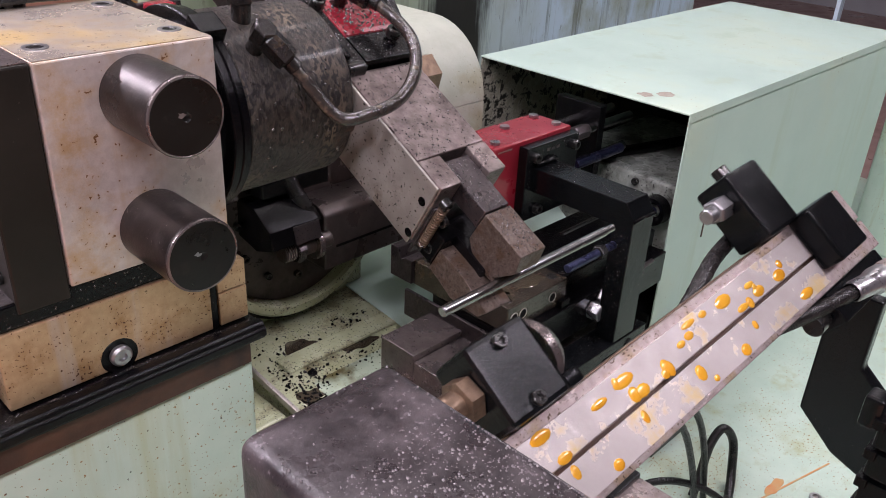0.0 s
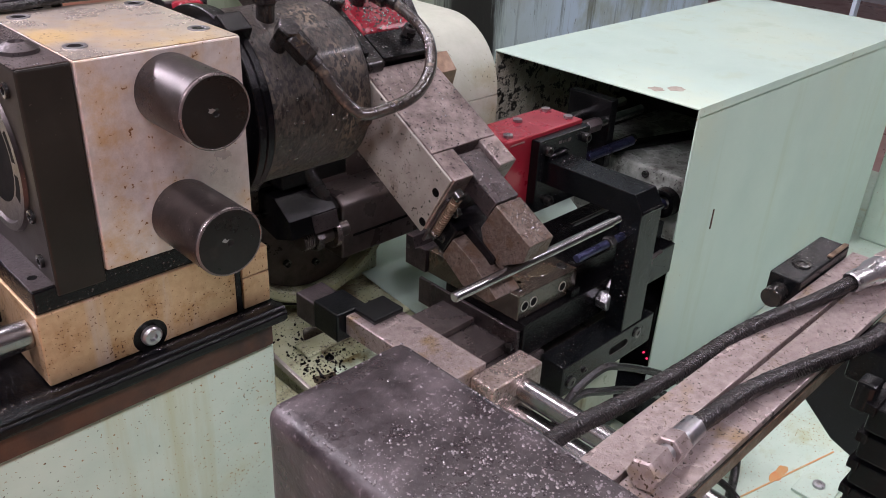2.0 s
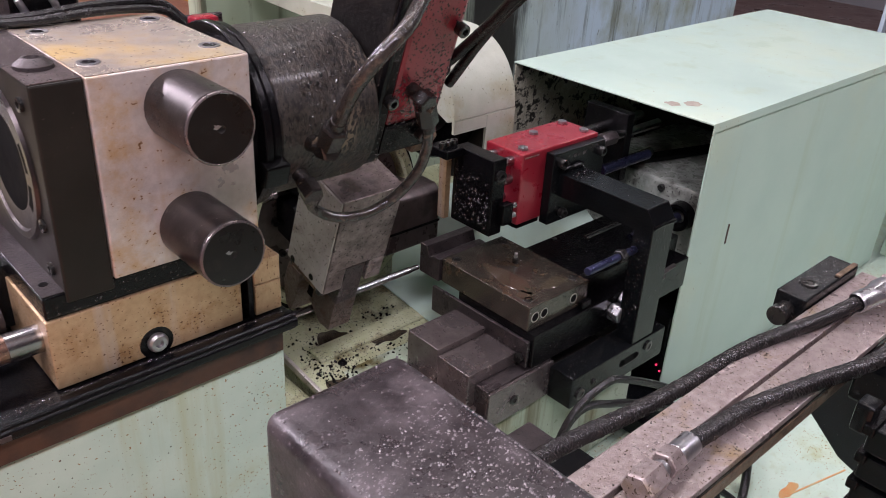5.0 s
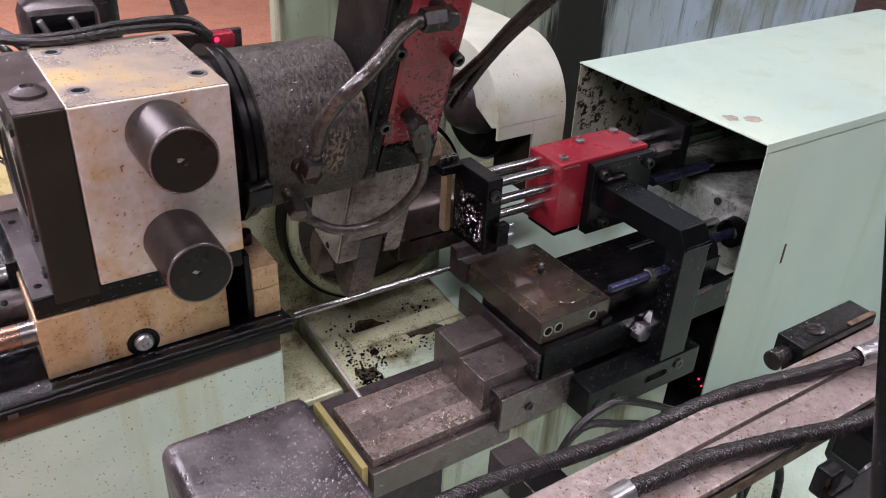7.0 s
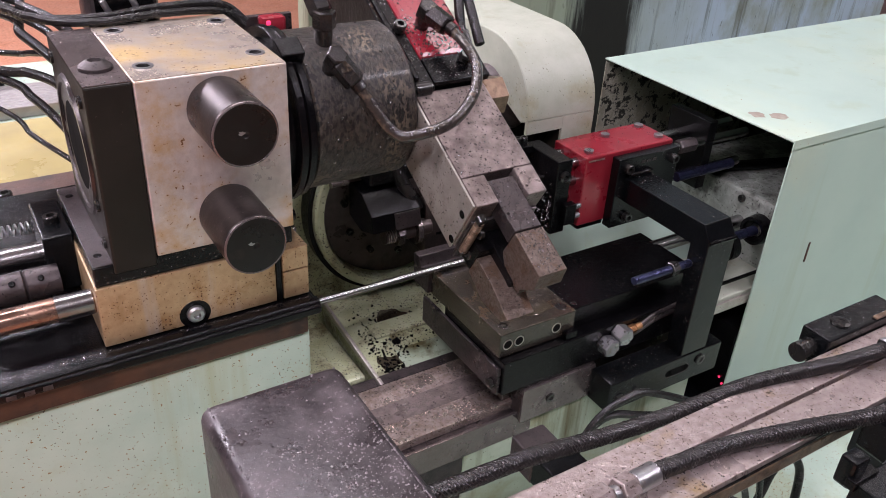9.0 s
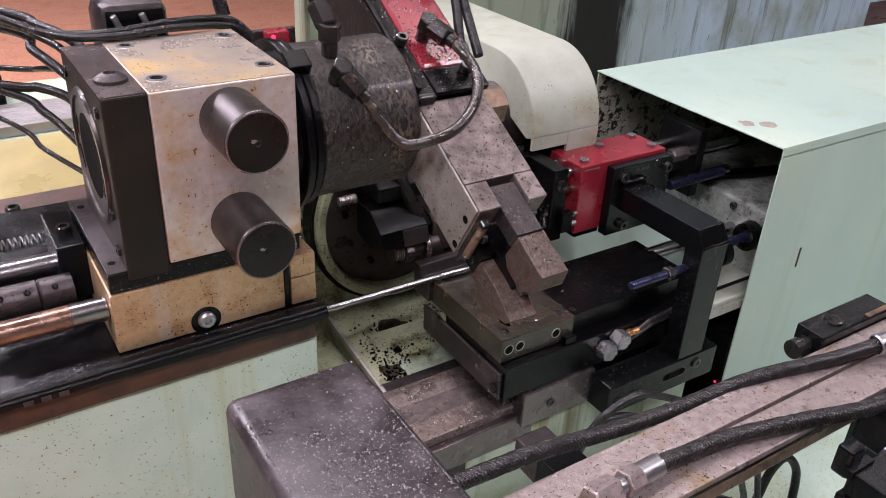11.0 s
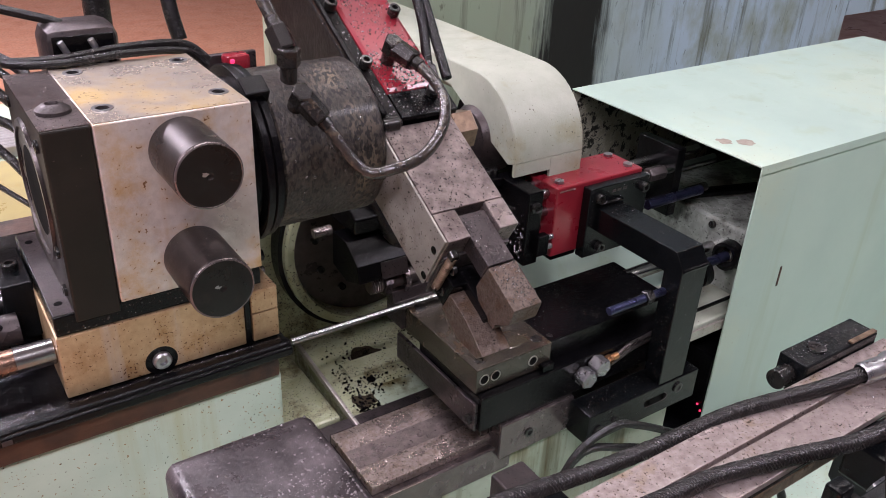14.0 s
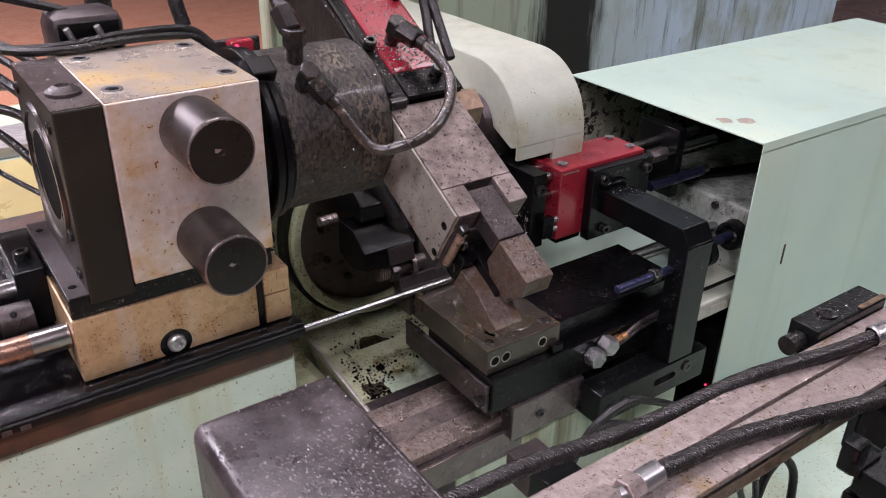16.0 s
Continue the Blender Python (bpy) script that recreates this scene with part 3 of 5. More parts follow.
    bm = bmesh.new()
    for i in range(700):
        x, y = 0.56 + rnd.random() * 0.22, 0.73 + rnd.random() * 0.2
        if rnd.random() < 0.5:
            x, y = 0.565 + abs(rnd.gauss(0, 0.03)), 0.78 + rnd.gauss(0, 0.05)
        z = 0.7400 + (y - 0.79) * 0.1078
        r = 0.0007 + rnd.random() ** 2 * 0.0032
        m = Matrix.Translation((x, y, z + 0.001)) @ Euler((rnd.random(), rnd.random(), rnd.random() * 6)).to_matrix().to_4x4() @ Matrix.Diagonal((r, r * 0.6, 0.0015, 1))
        bmesh.ops.create_cube(bm, size=1.6, matrix=m)
    sw = part("swarf", bm, BLACK)
    tagged(sw, "black chips of swarf scattered on the tray", "swarf", kind="stuff")
    for i, (x, y, rx, ry) in enumerate(((0.58, 0.805, 0.022, 0.018), (0.66, 0.80, 0.05, 0.012), (0.64, 0.90, 0.03, 0.03), (0.72, 0.86, 0.04, 0.02))):
        puddle("oil_film", x, y, 0.7404 + (y - 0.79) * 0.1078, rx, ry, 40 + i, OILFILM, col, 0.1078)
    part("drain_hole", rod((0.615, 0.845, 0.7445), (0.615, 0.845, 0.7468), 0.008, 20), BLACK, col)
    part("raised_pad", prism([(0.86, 0.7480), (0.895, 0.7515), (0.895, 0.7570), (0.86, 0.7530)], "x", 0.585, 0.90, 0.002), MINT_OILY, col)


# ---- head unit that slides along the rail ----
def head_unit():
    h = thing("head_unit", "stained ground steel head block with two dark round caps", "machine head")
    part("block", box(0.203, 0.345, 0.598, 0.778, 1.1605, 1.338, 0.0015), GROUND, h, "ground steel block with rust-coloured stains")
    part("top_film", box(0.204, 0.344, 0.600, 0.777, 1.3382, 1.3387, 0.0), TOPSTEEL, h, "top face with yellow oil stains")
    ep = part("end_plate", box(0.1615, 0.2025, 0.600, 0.776, 1.150, 1.3375, 0.002), DARKPLATE, h, "blackened end plate with a round bore")
    part("plate_top", box(0.1617, 0.2023, 0.602, 0.774, 1.3376, 1.3383, 0), STEPSTEEL, h, "worn grey top edge")
    part("bore_ring", lathe([(0, 0.060), (-0.003, 0.062), (-0.003, 0.068), (0.0, 0.070)], (0.1613, 0.690, 1.250), (1, 0, 0), 40), GLOSSCAP, ep, "turned bore ring")
    part("bore_face", lathe([(-0.0008, 0.0600), (-0.0006, 0.0440), (0.0, 0.0430)], (0.1613, 0.690, 1.250), (1, 0, 0), 48), GLOSSCAP, ep, "turned ring inside the bore")
    # no bore is cut: a flat black disc paints its shaded depth
    part("bore", lathe([(-0.0004, 0.0440), (-0.0004, 0.0)], (0.1613, 0.690, 1.250), (1, 0, 0), 40), HOLESHADE, ep)
    # kidney slots are flat black faces too, painting their shade
    for mid in (200, 160, 20, 340):
        bm = bmesh.new()
        rim = [(0.0565, mid - 14 + k * 4) for k in range(8)] + [(0.0475, mid + 14 - k * 4) for k in range(8)]
        bm.faces.new([bm.verts.new((0.1602, 0.690 + rr * math.cos(radians(w)), 1.250 + rr * math.sin(radians(w)))) for rr, w in rim])
        part("kidney_slot", bm, HOLESHADE, ep, "flat black face for a shaded curved slot")
    for yy, zz in ((0.622, 1.318), (0.622, 1.175), (0.622, 1.215), (0.757, 1.318)):
        part("plate_screw", screw((0.1613, yy, zz), (-1, 0, 0), 0.006, 0.003), BOLTBLACK, ep)
    part("button_bolt", lathe([(0, 0.0155), (0.003, 0.0150), (0.007, 0.0095), (0.008, 0.006), (0.005, 0.005), (0.005, 0)], (0.182, 0.646, 1.3384), (0, 0, 1), 24), GREYPLATE, h,
         "round grey button-head bolt")
    for x, y in ((0.221, 0.636), (0.328, 0.636), (0.222, 0.754), (0.328, 0.754)):
        part("top_screw", lathe([(-0.0005, 0.0098), (0.0009, 0.0094), (0.0009, 0.0066), (0.0003, 0.0064), (0.0003, 0)], (x, y, 1.3387), (0, 0, 1), 20), BRIGHT, h,
             "sunk screw with a bright rim")
        part("screw_socket", rod((x, y, 1.3387), (x, y, 1.3393), 0.0062, 6, 0.0001), BLACK, h)
    for i, (cx, cz, y0) in enumerate(((0.2765, 1.3035, 0.527), (0.2775, 1.1930, 0.524))):
        c = part("round_cap", lathe([(0, 0.0305), (0.598 - y0 - 0.003, 0.0305), (0.598 - y0 - 0.0006, 0.0290)], (cx, 0.598, cz), (0, -1, 0), 48), GLOSSCAP, h, "dark turned steel cap")
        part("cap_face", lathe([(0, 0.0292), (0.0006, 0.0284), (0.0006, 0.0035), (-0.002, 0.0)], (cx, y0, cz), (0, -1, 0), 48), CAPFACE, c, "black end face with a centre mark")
        # paler ring stands in for the bright highlight along the cap edge
        part("rim_highlight", lathe([(0, 0.0306), (0.0010, 0.0302), (0.0016, 0.0290), (0.0012, 0.0284)], (cx, y0 + 0.0008, cz), (0, -1, 0), 48), STEPSTEEL, c, "paler steel ring for the rim highlight")
        bm = bmesh.new()
        rnd = random.Random(70 + i)
        rim = [(0.0042 * (0.35 + 0.65 * rnd.random()), k * math.tau / 11) for k in range(11)]
        bm.faces.new([bm.verts.new((cx - 0.004 + q * math.cos(w), y0 - 0.0009, cz + 0.0025 + 0.7 * q * math.sin(w))) for q, w in rim])
        part("chip_mark", bm, BRIGHT, c, "small bright scuff")
    part("sub_plate", box(0.1425, 0.344, 0.602, 0.79, 1.1385, 1.160, 0.0015), BLACK, h, "black oiled sub plate")
    part("sub_plate_top", box(0.1435, 0.2015, 0.604, 0.788, 1.1602, 1.1608, 0), GREYPLATE, h)
    for y in (0.625, 0.765):
        part("plate_hole", rod((0.152, y, 1.1607), (0.152, y, 1.1612), 0.004, 16), BLACK, h)
    b = part("bronze_base", box(0.141, 0.3225, 0.600, 0.79, 1.0695, 1.138, 0.0012), BRONZE, h, "bronze base with rust specks")
    part("bolt_pocket", rod((0.2325, 0.5995, 1.0815), (0.2325, 0.601, 1.0815), 0.0165, 28), BLACK, b)
    part("base_bolt", lathe([(0, 0.0095), (0.004, 0.0095), (0.006, 0.0075), (0.006, 0.004), (0.003, 0.0035), (0.003, 0)], (0.2325, 0.5995, 1.0830), (0, -1, 0), 20), BRIGHT, b, "bright bolt in a pocket")
    part("stop_pin", rod((0.344, 0.64, 1.150), (0.362, 0.64, 1.150), 0.007, 18), BLACK, h)
    part("link_shaft", rod((0.3225, 0.66, 1.118), (0.37, 0.66, 1.118), 0.006, 18), CHROME, h, "bright link shaft")
    # flange rings towards the drum
    part("flange_neck", lathe([(0, 0.060), (0.0, 0.083), (0.010, 0.083), (0.010, 0.060)], (0.345, 0.690, 1.250), (1, 0, 0), 56), BLACK, h)
    # rear valve and cables
    v = part("valve_block", box(0.208, 0.284, 0.800, 0.86, 1.300, 1.372, 0.014), GREYPLATE, h, "dark rounded valve block with an open slot")
    part("valve_slot", box(0.2155, 0.2765, 0.7985, 0.8012, 1.312, 1.3635, 0.0012), BLACK, v)
    for i in range(2):
        part("valve_pin", rod((0.222 + 0.030 * i, 0.795, 1.360), (0.240 + 0.030 * i, 0.795, 1.318), 0.0035, 12), BRIGHT, v)
    s = part("sensor", box(0.395, 0.425, 0.795, 0.815, 1.306, 1.3240, 0.004), REDPAINT, h, "red glossy sensor body")
    part("sensor_bracket", box(0.3450, 0.440, 0.8155, 0.823, 1.296, 1.322, 0.002), GREYPLATE, s)
    part("sensor_light", rod((0.402, 0.7955, 1.318), (0.402, 0.7935, 1.318), 0.003, 12), LED, s, "tiny red light")
    oil_drops(h, 120, 31, lambda rnd: ((rnd.uniform(0.145, 0.342), 0.602, rnd.uniform(1.1395, 1.159)), (0, -1, 0)), 0.0004, 0.0012)
    oil_drops(h, 160, 32, lambda rnd: ((rnd.uniform(0.1635, 0.201), rnd.uniform(0.604, 0.772), 1.3383), (0, 0, 1)), 0.0004, 0.0012)
    return h


HEAD = head_unit()


def head_neighbours():
    e = thing("end_block", "two stacked bronze end blocks on the rail", "block")
    part("lower_block", box(0.3305, 0.3605, 0.600, 0.74, 1.0695, 1.1035, 0.0012), BRONZE, e)
    part("upper_block", box(0.3305, 0.3605, 0.6005, 0.74, 1.1045, 1.1315, 0.0012), BRONZE, e)
    # black strip paints the shade between head base and end blocks
    part("gap_dark_strip", box(0.3238, 0.3300, 0.602, 0.74, 1.0675, 1.150, 0.0008), BLACK, e, "black strip for the shade in the gap")
    part("adjusting_screw", rod((0.345, 0.655, 1.132), (0.345, 0.655, 1.148), 0.008, 14), BLACK, e)
    # guide shafts left of the head
    for name, y, z, r, mat, lab in (("guide_shaft", 0.625, 1.1115, 0.0125, COPPER, "copper-coloured oily guide shaft"),
                                    ("guide_shaft", 0.755, 1.104, 0.0135, CHROME, "bright guide shaft")):
        s = thing(name, lab + " carrying the head", "shaft", "guide shafts")
        part("shaft", rod((-0.5, y, z), (0.141, y, z), r), mat, s)
        part("collar", rod((0.105, y, z), (0.1405, y, z), r + 0.0004, 28), CHROME, s, "polished end")
    f = thing("feed_screw", "dark ball screw coupling with set screws", "coupling")
    part("screw_shaft", rod((-0.5, 0.690, 1.106), (0.05, 0.690, 1.106), 0.009), CHROME, f)
    part("coupling", lathe([(0, 0), (0, 0.017), (0.05, 0.017), (0.052, 0.015), (0.054, 0.017), (0.085, 0.017), (0.085, 0)], (0.035, 0.690, 1.106), (1, 0, 0), 30), GREYPLATE, f)
    for x in (0.050, 0.075, 0.102):
        part("set_screw", rod((x, 0.680, 1.117), (x, 0.6765, 1.1205), 0.0032, 12), BLACK, f)
    sb = thing("stop_bracket", "black stop bracket with a socket screw", "bracket")
    part("body", box(0.112, 0.1415, 0.70, 0.79, 1.085, 1.150, 0.002), BLACKPAINT, sb)
    part("screw", screw((0.127, 0.735, 1.150), (0, 0, 1), 0.008, 0.008), BOLTBLACK, sb)
    sp = thing("return_spring", "thin bright compression spring with a brass end", "spring")
    bm = bmesh.new()
    pts = [(-0.02 + k * 0.0009, 0.80 + 0.006 * math.cos(k * 0.9), 1.115 + 0.006 * math.sin(k * 0.9)) for k in range(150)]
    part("coil", sweep(pts, 0.0012, 6, 2), BRIGHT, sp)
    part("brass_end", hexagon((-0.05, 0.80, 1.115), (-0.02, 0.80, 1.115), 0.009), BRASS, sp)
    # tray and way cover behind
    tr = thing("rear_tray", "yellow oil-stained sheet tray behind the head", "tray")
    part("tray_sheet", box(-0.6, 0.36, 1.09, 1.34, 1.02, 1.035, 0.003), YELLOWISH, tr)
    part("tray_step", box(-0.6, 0.36, 0.93, 1.085, 1.0, 1.045, 0.003), RUST, tr, "brown oily front step")
    part("bolt", screw((0.10, 1.03, 1.045), (0, 0, 1), 0.010, 0.010), BOLTBLACK, tr)
    wc = thing("way_cover", "grey ribbed telescopic way cover", "way cover")
    for i in range(9):
        part("rib", box(-0.6, 0.36, 1.36 + i * 0.016, 1.373 + i * 0.016, 1.03, 1.05 - 0.001 * i, 0.002), RIBBED, wc)
    part("dark_rail", box(-0.6, 0.16, 1.52, 1.66, 1.03, 1.09, 0.004), BLACKPAINT, wc)
    part("support", box(-0.6, 0.36, 1.30, 1.66, 0.0, 1.0295, 0.004), MINT, wc)


head_neighbours()
HEAD_AXIS = (0.0, 0.690, 1.250)
DIR = Vector((0, math.cos(radians(-150.5)), math.sin(radians(-150.5))))
NRM = Vector((0, -math.sin(radians(30)) * 0.984, 0.870)).normalized()


def arm_at(x, r, s):
    """A place on the arm: along the drum, out along the arm, and above its middle plane, in the arm's own space."""
    return Vector((x, 0, 0)) + DIR * r + NRM * s


def arm_box(x0, x1, r0, r1, s0, s1, bev=0.0015, bm=None):
    b = box(x0, x1, r0, r1, s0, s1, bev)
    m = Matrix(((1, 0, 0, 0), (0, DIR.y, NRM.y, 0), (0, DIR.z, NRM.z, 0), (0, 0, 0, 1)))
    b.transform(m)
    bmesh.ops.recalc_face_normals(b, faces=b.faces)
    return joined(bm, b)


def arm_prism(profile, x0, x1, bev=0.002):
    b = prism(profile, "x", x0, x1, bev)
    m = Matrix(((1, 0, 0, 0), (0, DIR.y, NRM.y, 0), (0, DIR.z, NRM.z, 0), (0, 0, 0, 1)))
    b.transform(m)
    bmesh.ops.recalc_face_normals(b, faces=b.faces)
    return b


def puddle(name, cx, cy, z, rx, ry, seed, material, parent, slope=0.0):
    """A thin film of oil with an uneven rim."""
    rnd = random.Random(seed)
    bm = bmesh.new()
    k = [rnd.uniform(0.65, 1.1) for _ in range(12)]
    rim = []
    for i in range(48):
        f = i / 4
        a, w = int(f) % 12, f - int(f)
        w = w * w * (3 - 2 * w)
        r = k[a] * (1 - w) + k[(a + 1) % 12] * w
        y = cy + ry * r * math.sin(i * math.tau / 48)
        rim.append((cx + rx * r * math.cos(i * math.tau / 48), y, z + (y - cy) * slope))
    lo = [bm.verts.new(q) for q in rim]
    hi = [bm.verts.new((cx + (q[0] - cx) * 0.96, cy + (q[1] - cy) * 0.96, q[2] + 0.0004)) for q in rim]
    bm.faces.new(hi)
    for i in range(48):
        bm.faces.new((lo[i], lo[(i + 1) % 48], hi[(i + 1) % 48], hi[i]))
    bmesh.ops.recalc_face_normals(bm, faces=bm.faces)
    return part(name, bm, material, parent, "thin glossy film of oil")


def elbow(parent, p, d1, d2, size, mat=OILY):
    """An oily elbow fitting: a stem out of the body, a hexagon and a nut where the hose goes on."""
    p, d1, d2 = Vector(p), Vector(d1).normalized(), Vector(d2).normalized()
    e = part("elbow_fitting", rod(p - d1 * size * 0.2, p + d1 * size * 1.5, size * 0.5, 16), mat, parent, "oil-covered elbow fitting")
    c = p + d1 * size * 1.5
    part("knuckle", hexagon(c - d1 * size * 0.55, c + d1 * size * 0.55, size * 0.68), mat, e)
    part("nut", hexagon(c + d2 * size * 0.3, c + d2 * size * 1.9, size * 0.72), mat, e)
    part("ferrule", rod(c + d2 * size * 1.9, c + d2 * size * 2.5, size * 0.45, 16), mat, e)
    return c + d2 * size * 2.3


def swing_arm():
    a = thing("swing_arm", "oil-caked rotary drum with a worn steel gripper arm", "robot arm")
    part("drum", lathe([(0, 0), (0, 0.082), (0.004, 0.087), (0.118, 0.087), (0.122, 0.083), (0.122, 0)], (0.376, 0, 0), (1, 0, 0), 64), DRUMSTEEL, a, "oil-caked round drum")
    for x, r in ((0.356, 0.0955), (0.3665, 0.0930)):
        part("ring", lathe([(0, 0.070), (0, r - 0.001), (0.001, r), (0.0075, r), (0.0085, r - 0.001), (0.0085, 0.070)], (x, 0, 0), (1, 0, 0), 64), BLACK, a, "black seal ring")
    part("ring_clamp", arm_box(0.352, 0.378, -0.012, 0.012, 0.088, 0.104, 0.002), BLACK, a)
    # neck plate from the drum to the arm, and the block on the far side
    part("neck_plate", arm_box(0.4985, 0.524, -0.25, 0.050, -0.03, 0.066, 0.002), GRIME, a, "black oily neck plate")
    part("cross_plate", arm_box(0.5245, 0.600, 0.006, 0.044, -0.03, 0.0665, 0.003), BLACK, a)
    rb = part("red_cylinder", arm_box(0.5245, 0.600, -0.25, 0.0055, -0.04, 0.0660, 0.006), REDPAINT, a, "red enamelled cylinder block")
    part("ridge", arm_box(0.4990, 0.506, -0.24, 0.040, 0.0662, 0.074, 0.002), BLACK, a)
    for x, r in ((0.515, -0.035), (0.515, -0.13), (0.590, -0.11), (0.575, 0.02)):
        p = arm_at(x, r, 0.070)
        part("bolt", screw(p, NRM, 0.0075, 0.010), BOLTBLACK, a)
    part("hinge_pin", rod(arm_at(0.500, 0.045, 0.060), arm_at(0.520, 0.045, 0.060), 0.008, 18), BOLTBLACK, a)
    part("side_pin", rod(arm_at(0.480, 0.075, 0.020), arm_at(0.500, 0.075, 0.020), 0.010, 20), OILY, a)
    part("guide_rod", rod(arm_at(0.53, 0.02, 0.010), arm_at(0.53, 0.10, 0.010), 0.008, 18), CHROME, a, "bright guide rod")
    part("guide_rod", rod(arm_at(0.57, 0.02, 0.010), arm_at(0.57, 0.10, 0.010), 0.008, 18), CHROME, a, "bright guide rod")
    # gripper body: a box with a pocket at its front edge
    g = part("gripper_body", arm_box(0.5005, 0.5915, 0.047, 0.165, -0.020, 0.0575, 0.0015), ARMSTEEL, a, "worn brown-grey steel gripper body")
    part("front_cheek", arm_box(0.5005, 0.5285, 0.1655, 0.202, -0.020, 0.0573, 0.0015), ARMSTEEL, g)
    part("front_cheek", arm_box(0.5665, 0.5915, 0.1655, 0.202, -0.020, 0.0573, 0.0015), ARMSTEEL, g)
    part("front_floor", arm_box(0.5287, 0.5663, 0.1655, 0.198, -0.020, 0.030, 0.0015), ARMSTEEL, g)
    part("side_plate", arm_box(0.4975, 0.5003, 0.049, 0.200, -0.024, 0.0560, 0.001), SIDESTEEL, g, "pale worn side plate")
    for r, s in ((0.192, 0.030), (0.196, -0.012), (0.075, -0.010)):
        part("side_hole", rod(arm_at(0.4972, r, s), arm_at(0.4978, r, s), 0.0048, 18), BLACK, g)
    part("end_plate", arm_box(0.503, 0.589, 0.2022, 0.206, -0.036, 0.030, 0.001), GREYPLATE, g)
    part("slider", arm_box(0.5305, 0.5645, 0.172, 0.2380, 0.0305, 0.0525, 0.0010), GREYPLATE, g, "grey slider in the pocket")
    part("slider_hole", rod(arm_at(0.5475, 0.196, 0.0519), arm_at(0.5475, 0.196, 0.0524), 0.0022, 12), BLACK, g)
    ju = part("upper_jaw", arm_prism([(0.2385, 0.0500), (0.2925, 0.0500), (0.2970, 0.0290), (0.2830, 0.0060), (0.2760, 0.0020), (0.2500, 0.0040), (0.2385, 0.0140)], 0.531, 0.567, 0.0009), JAWSTEEL, g, "brown rusted upper jaw")
    part("jaw_step", arm_box(0.533, 0.564, 0.272, 0.2835, -0.003, 0.0030, 0.0006), JAWSTEEL, ju)
    jl = part("lower_jaw", arm_prism([(0.2285, -0.0360), (0.266, -0.0400), (0.300, -0.0260), (0.305, -0.0130), (0.262, -0.0065), (0.2285, -0.0080)], 0.512, 0.548, 0.0009), JAWSTEEL, g, "brown rusted lower jaw")
    part("jaw_root", arm_box(0.512, 0.556, 0.206, 0.228, -0.034, 0.0040, 0.002), BLACK, jl)
    part("jaw_channel", arm_box(0.530, 0.562, 0.206, 0.272, -0.012, 0.0045, 0.002), BLACK, g)
    for r, s in ((0.214, 0.018), (0.216, -0.020)):
        part("jaw_screw", screw(arm_at(0.516, r, s), (-1, 0, 0), 0.0060, 0.005), BOLTBLACK, g)
    part("jaw_screw", screw(arm_at(0.592, 0.188, 0.034), (1, 0, 0), 0.0065, 0.007), BOLTBLACK, g)
    # return spring across the end
    pts = [arm_at(0.5075 + 0.0042 * math.cos(k * 0.8), 0.2105 + 0.0042 * math.sin(k * 0.8), 0.040 - k * 0.00042) for k in range(140)]
    part("spring", sweep(pts, 0.0011, 6, 2), DULLBRASS, g, "coiled return spring")
    part("spring_eye", rod(arm_at(0.5075, 0.206, 0.042), arm_at(0.5075, 0.215, 0.042), 0.006, 16), BOLTBLACK, g)
    part("spring_eye", rod(arm_at(0.5075, 0.206, -0.020), arm_at(0.5075, 0.215, -0.020), 0.005, 16), BOLTBLACK, g)
    # hydraulic fittings and hoses
    e1 = elbow(a, (0.404, -0.0571, 0.0613), (0, -0.68, 0.73), (0.50, -0.45, -0.74), 0.0165, OILY)
    e2 = elbow(a, arm_at(0.548, -0.040, 0.064), NRM, arm_at(0.35, 0.9, 0.1), 0.017)
    part("hose", sweep([e1, arm_at(0.450, 0.098, 0.064), arm_at(0.476, 0.112, 0.074), arm_at(0.510, 0.110, 0.084), arm_at(0.542, 0.088, 0.092),
                        arm_at(0.563, 0.056, 0.095), arm_at(0.568, 0.026, 0.094), e2], 0.0062, 12, 8), HOSEBROWN, a, "clear oily brown hose")
    e3 = elbow(a, (0.412, -0.028, 0.080), (0, -0.1, 1), arm_at(-0.08, -0.92, 0.30), 0.018)
    e5 = elbow(a, arm_at(0.552, -0.175, 0.064), NRM, (-1, 0, 0.1), 0.017)
    part("hose", sweep([e3, arm_at(0.402, -0.115, 0.140), arm_at(0.412, -0.150, 0.150), arm_at(0.440, -0.172, 0.145), arm_at(0.480, -0.178, 0.115), e5], 0.0072, 12, 8), HOSEBROWN, a,
         "clear oily brown hose")
    e4 = elbow(a, arm_at(0.596, -0.020, 0.030), (1, 0, 0.2), arm_at(0.0, -0.9, 0.4), 0.013)
    for k in (0, 1):
        part("hose", sweep([e4 + arm_at(0.012 * k, 0.03 * k, 0), e4 + arm_at(0.01 + 0.01 * k, -0.06, 0.03), e4 + arm_at(0.012 * k, -0.16, 0.09), e4 + arm_at(0.012 * k, -0.36, 0.22)], 0.0062, 12, 8),
             RUBBER, a, "black braided hose")
    part("lock_nut", hexagon(arm_at(0.590, 0.050, 0.035), arm_at(0.622, 0.050, 0.035), 0.024), DULLBRASS, a, "large oily brown hexagon nut")
    # oil thrown over the drum, the neck and the gripper
    def on_drum(rnd):
        w = radians(rnd.uniform(20, 300))
        d = Vector((0, math.cos(w), math.sin(w)))
        return Vector((rnd.uniform(0.380, 0.494), 0, 0)) + d * 0.087, d

    def on_arm(x0, x1, r0, r1, s):
        return lambda rnd: (arm_at(rnd.uniform(x0, x1), rnd.uniform(r0, r1), s), NRM)

    oil_drops(a, 420, 21, on_drum)
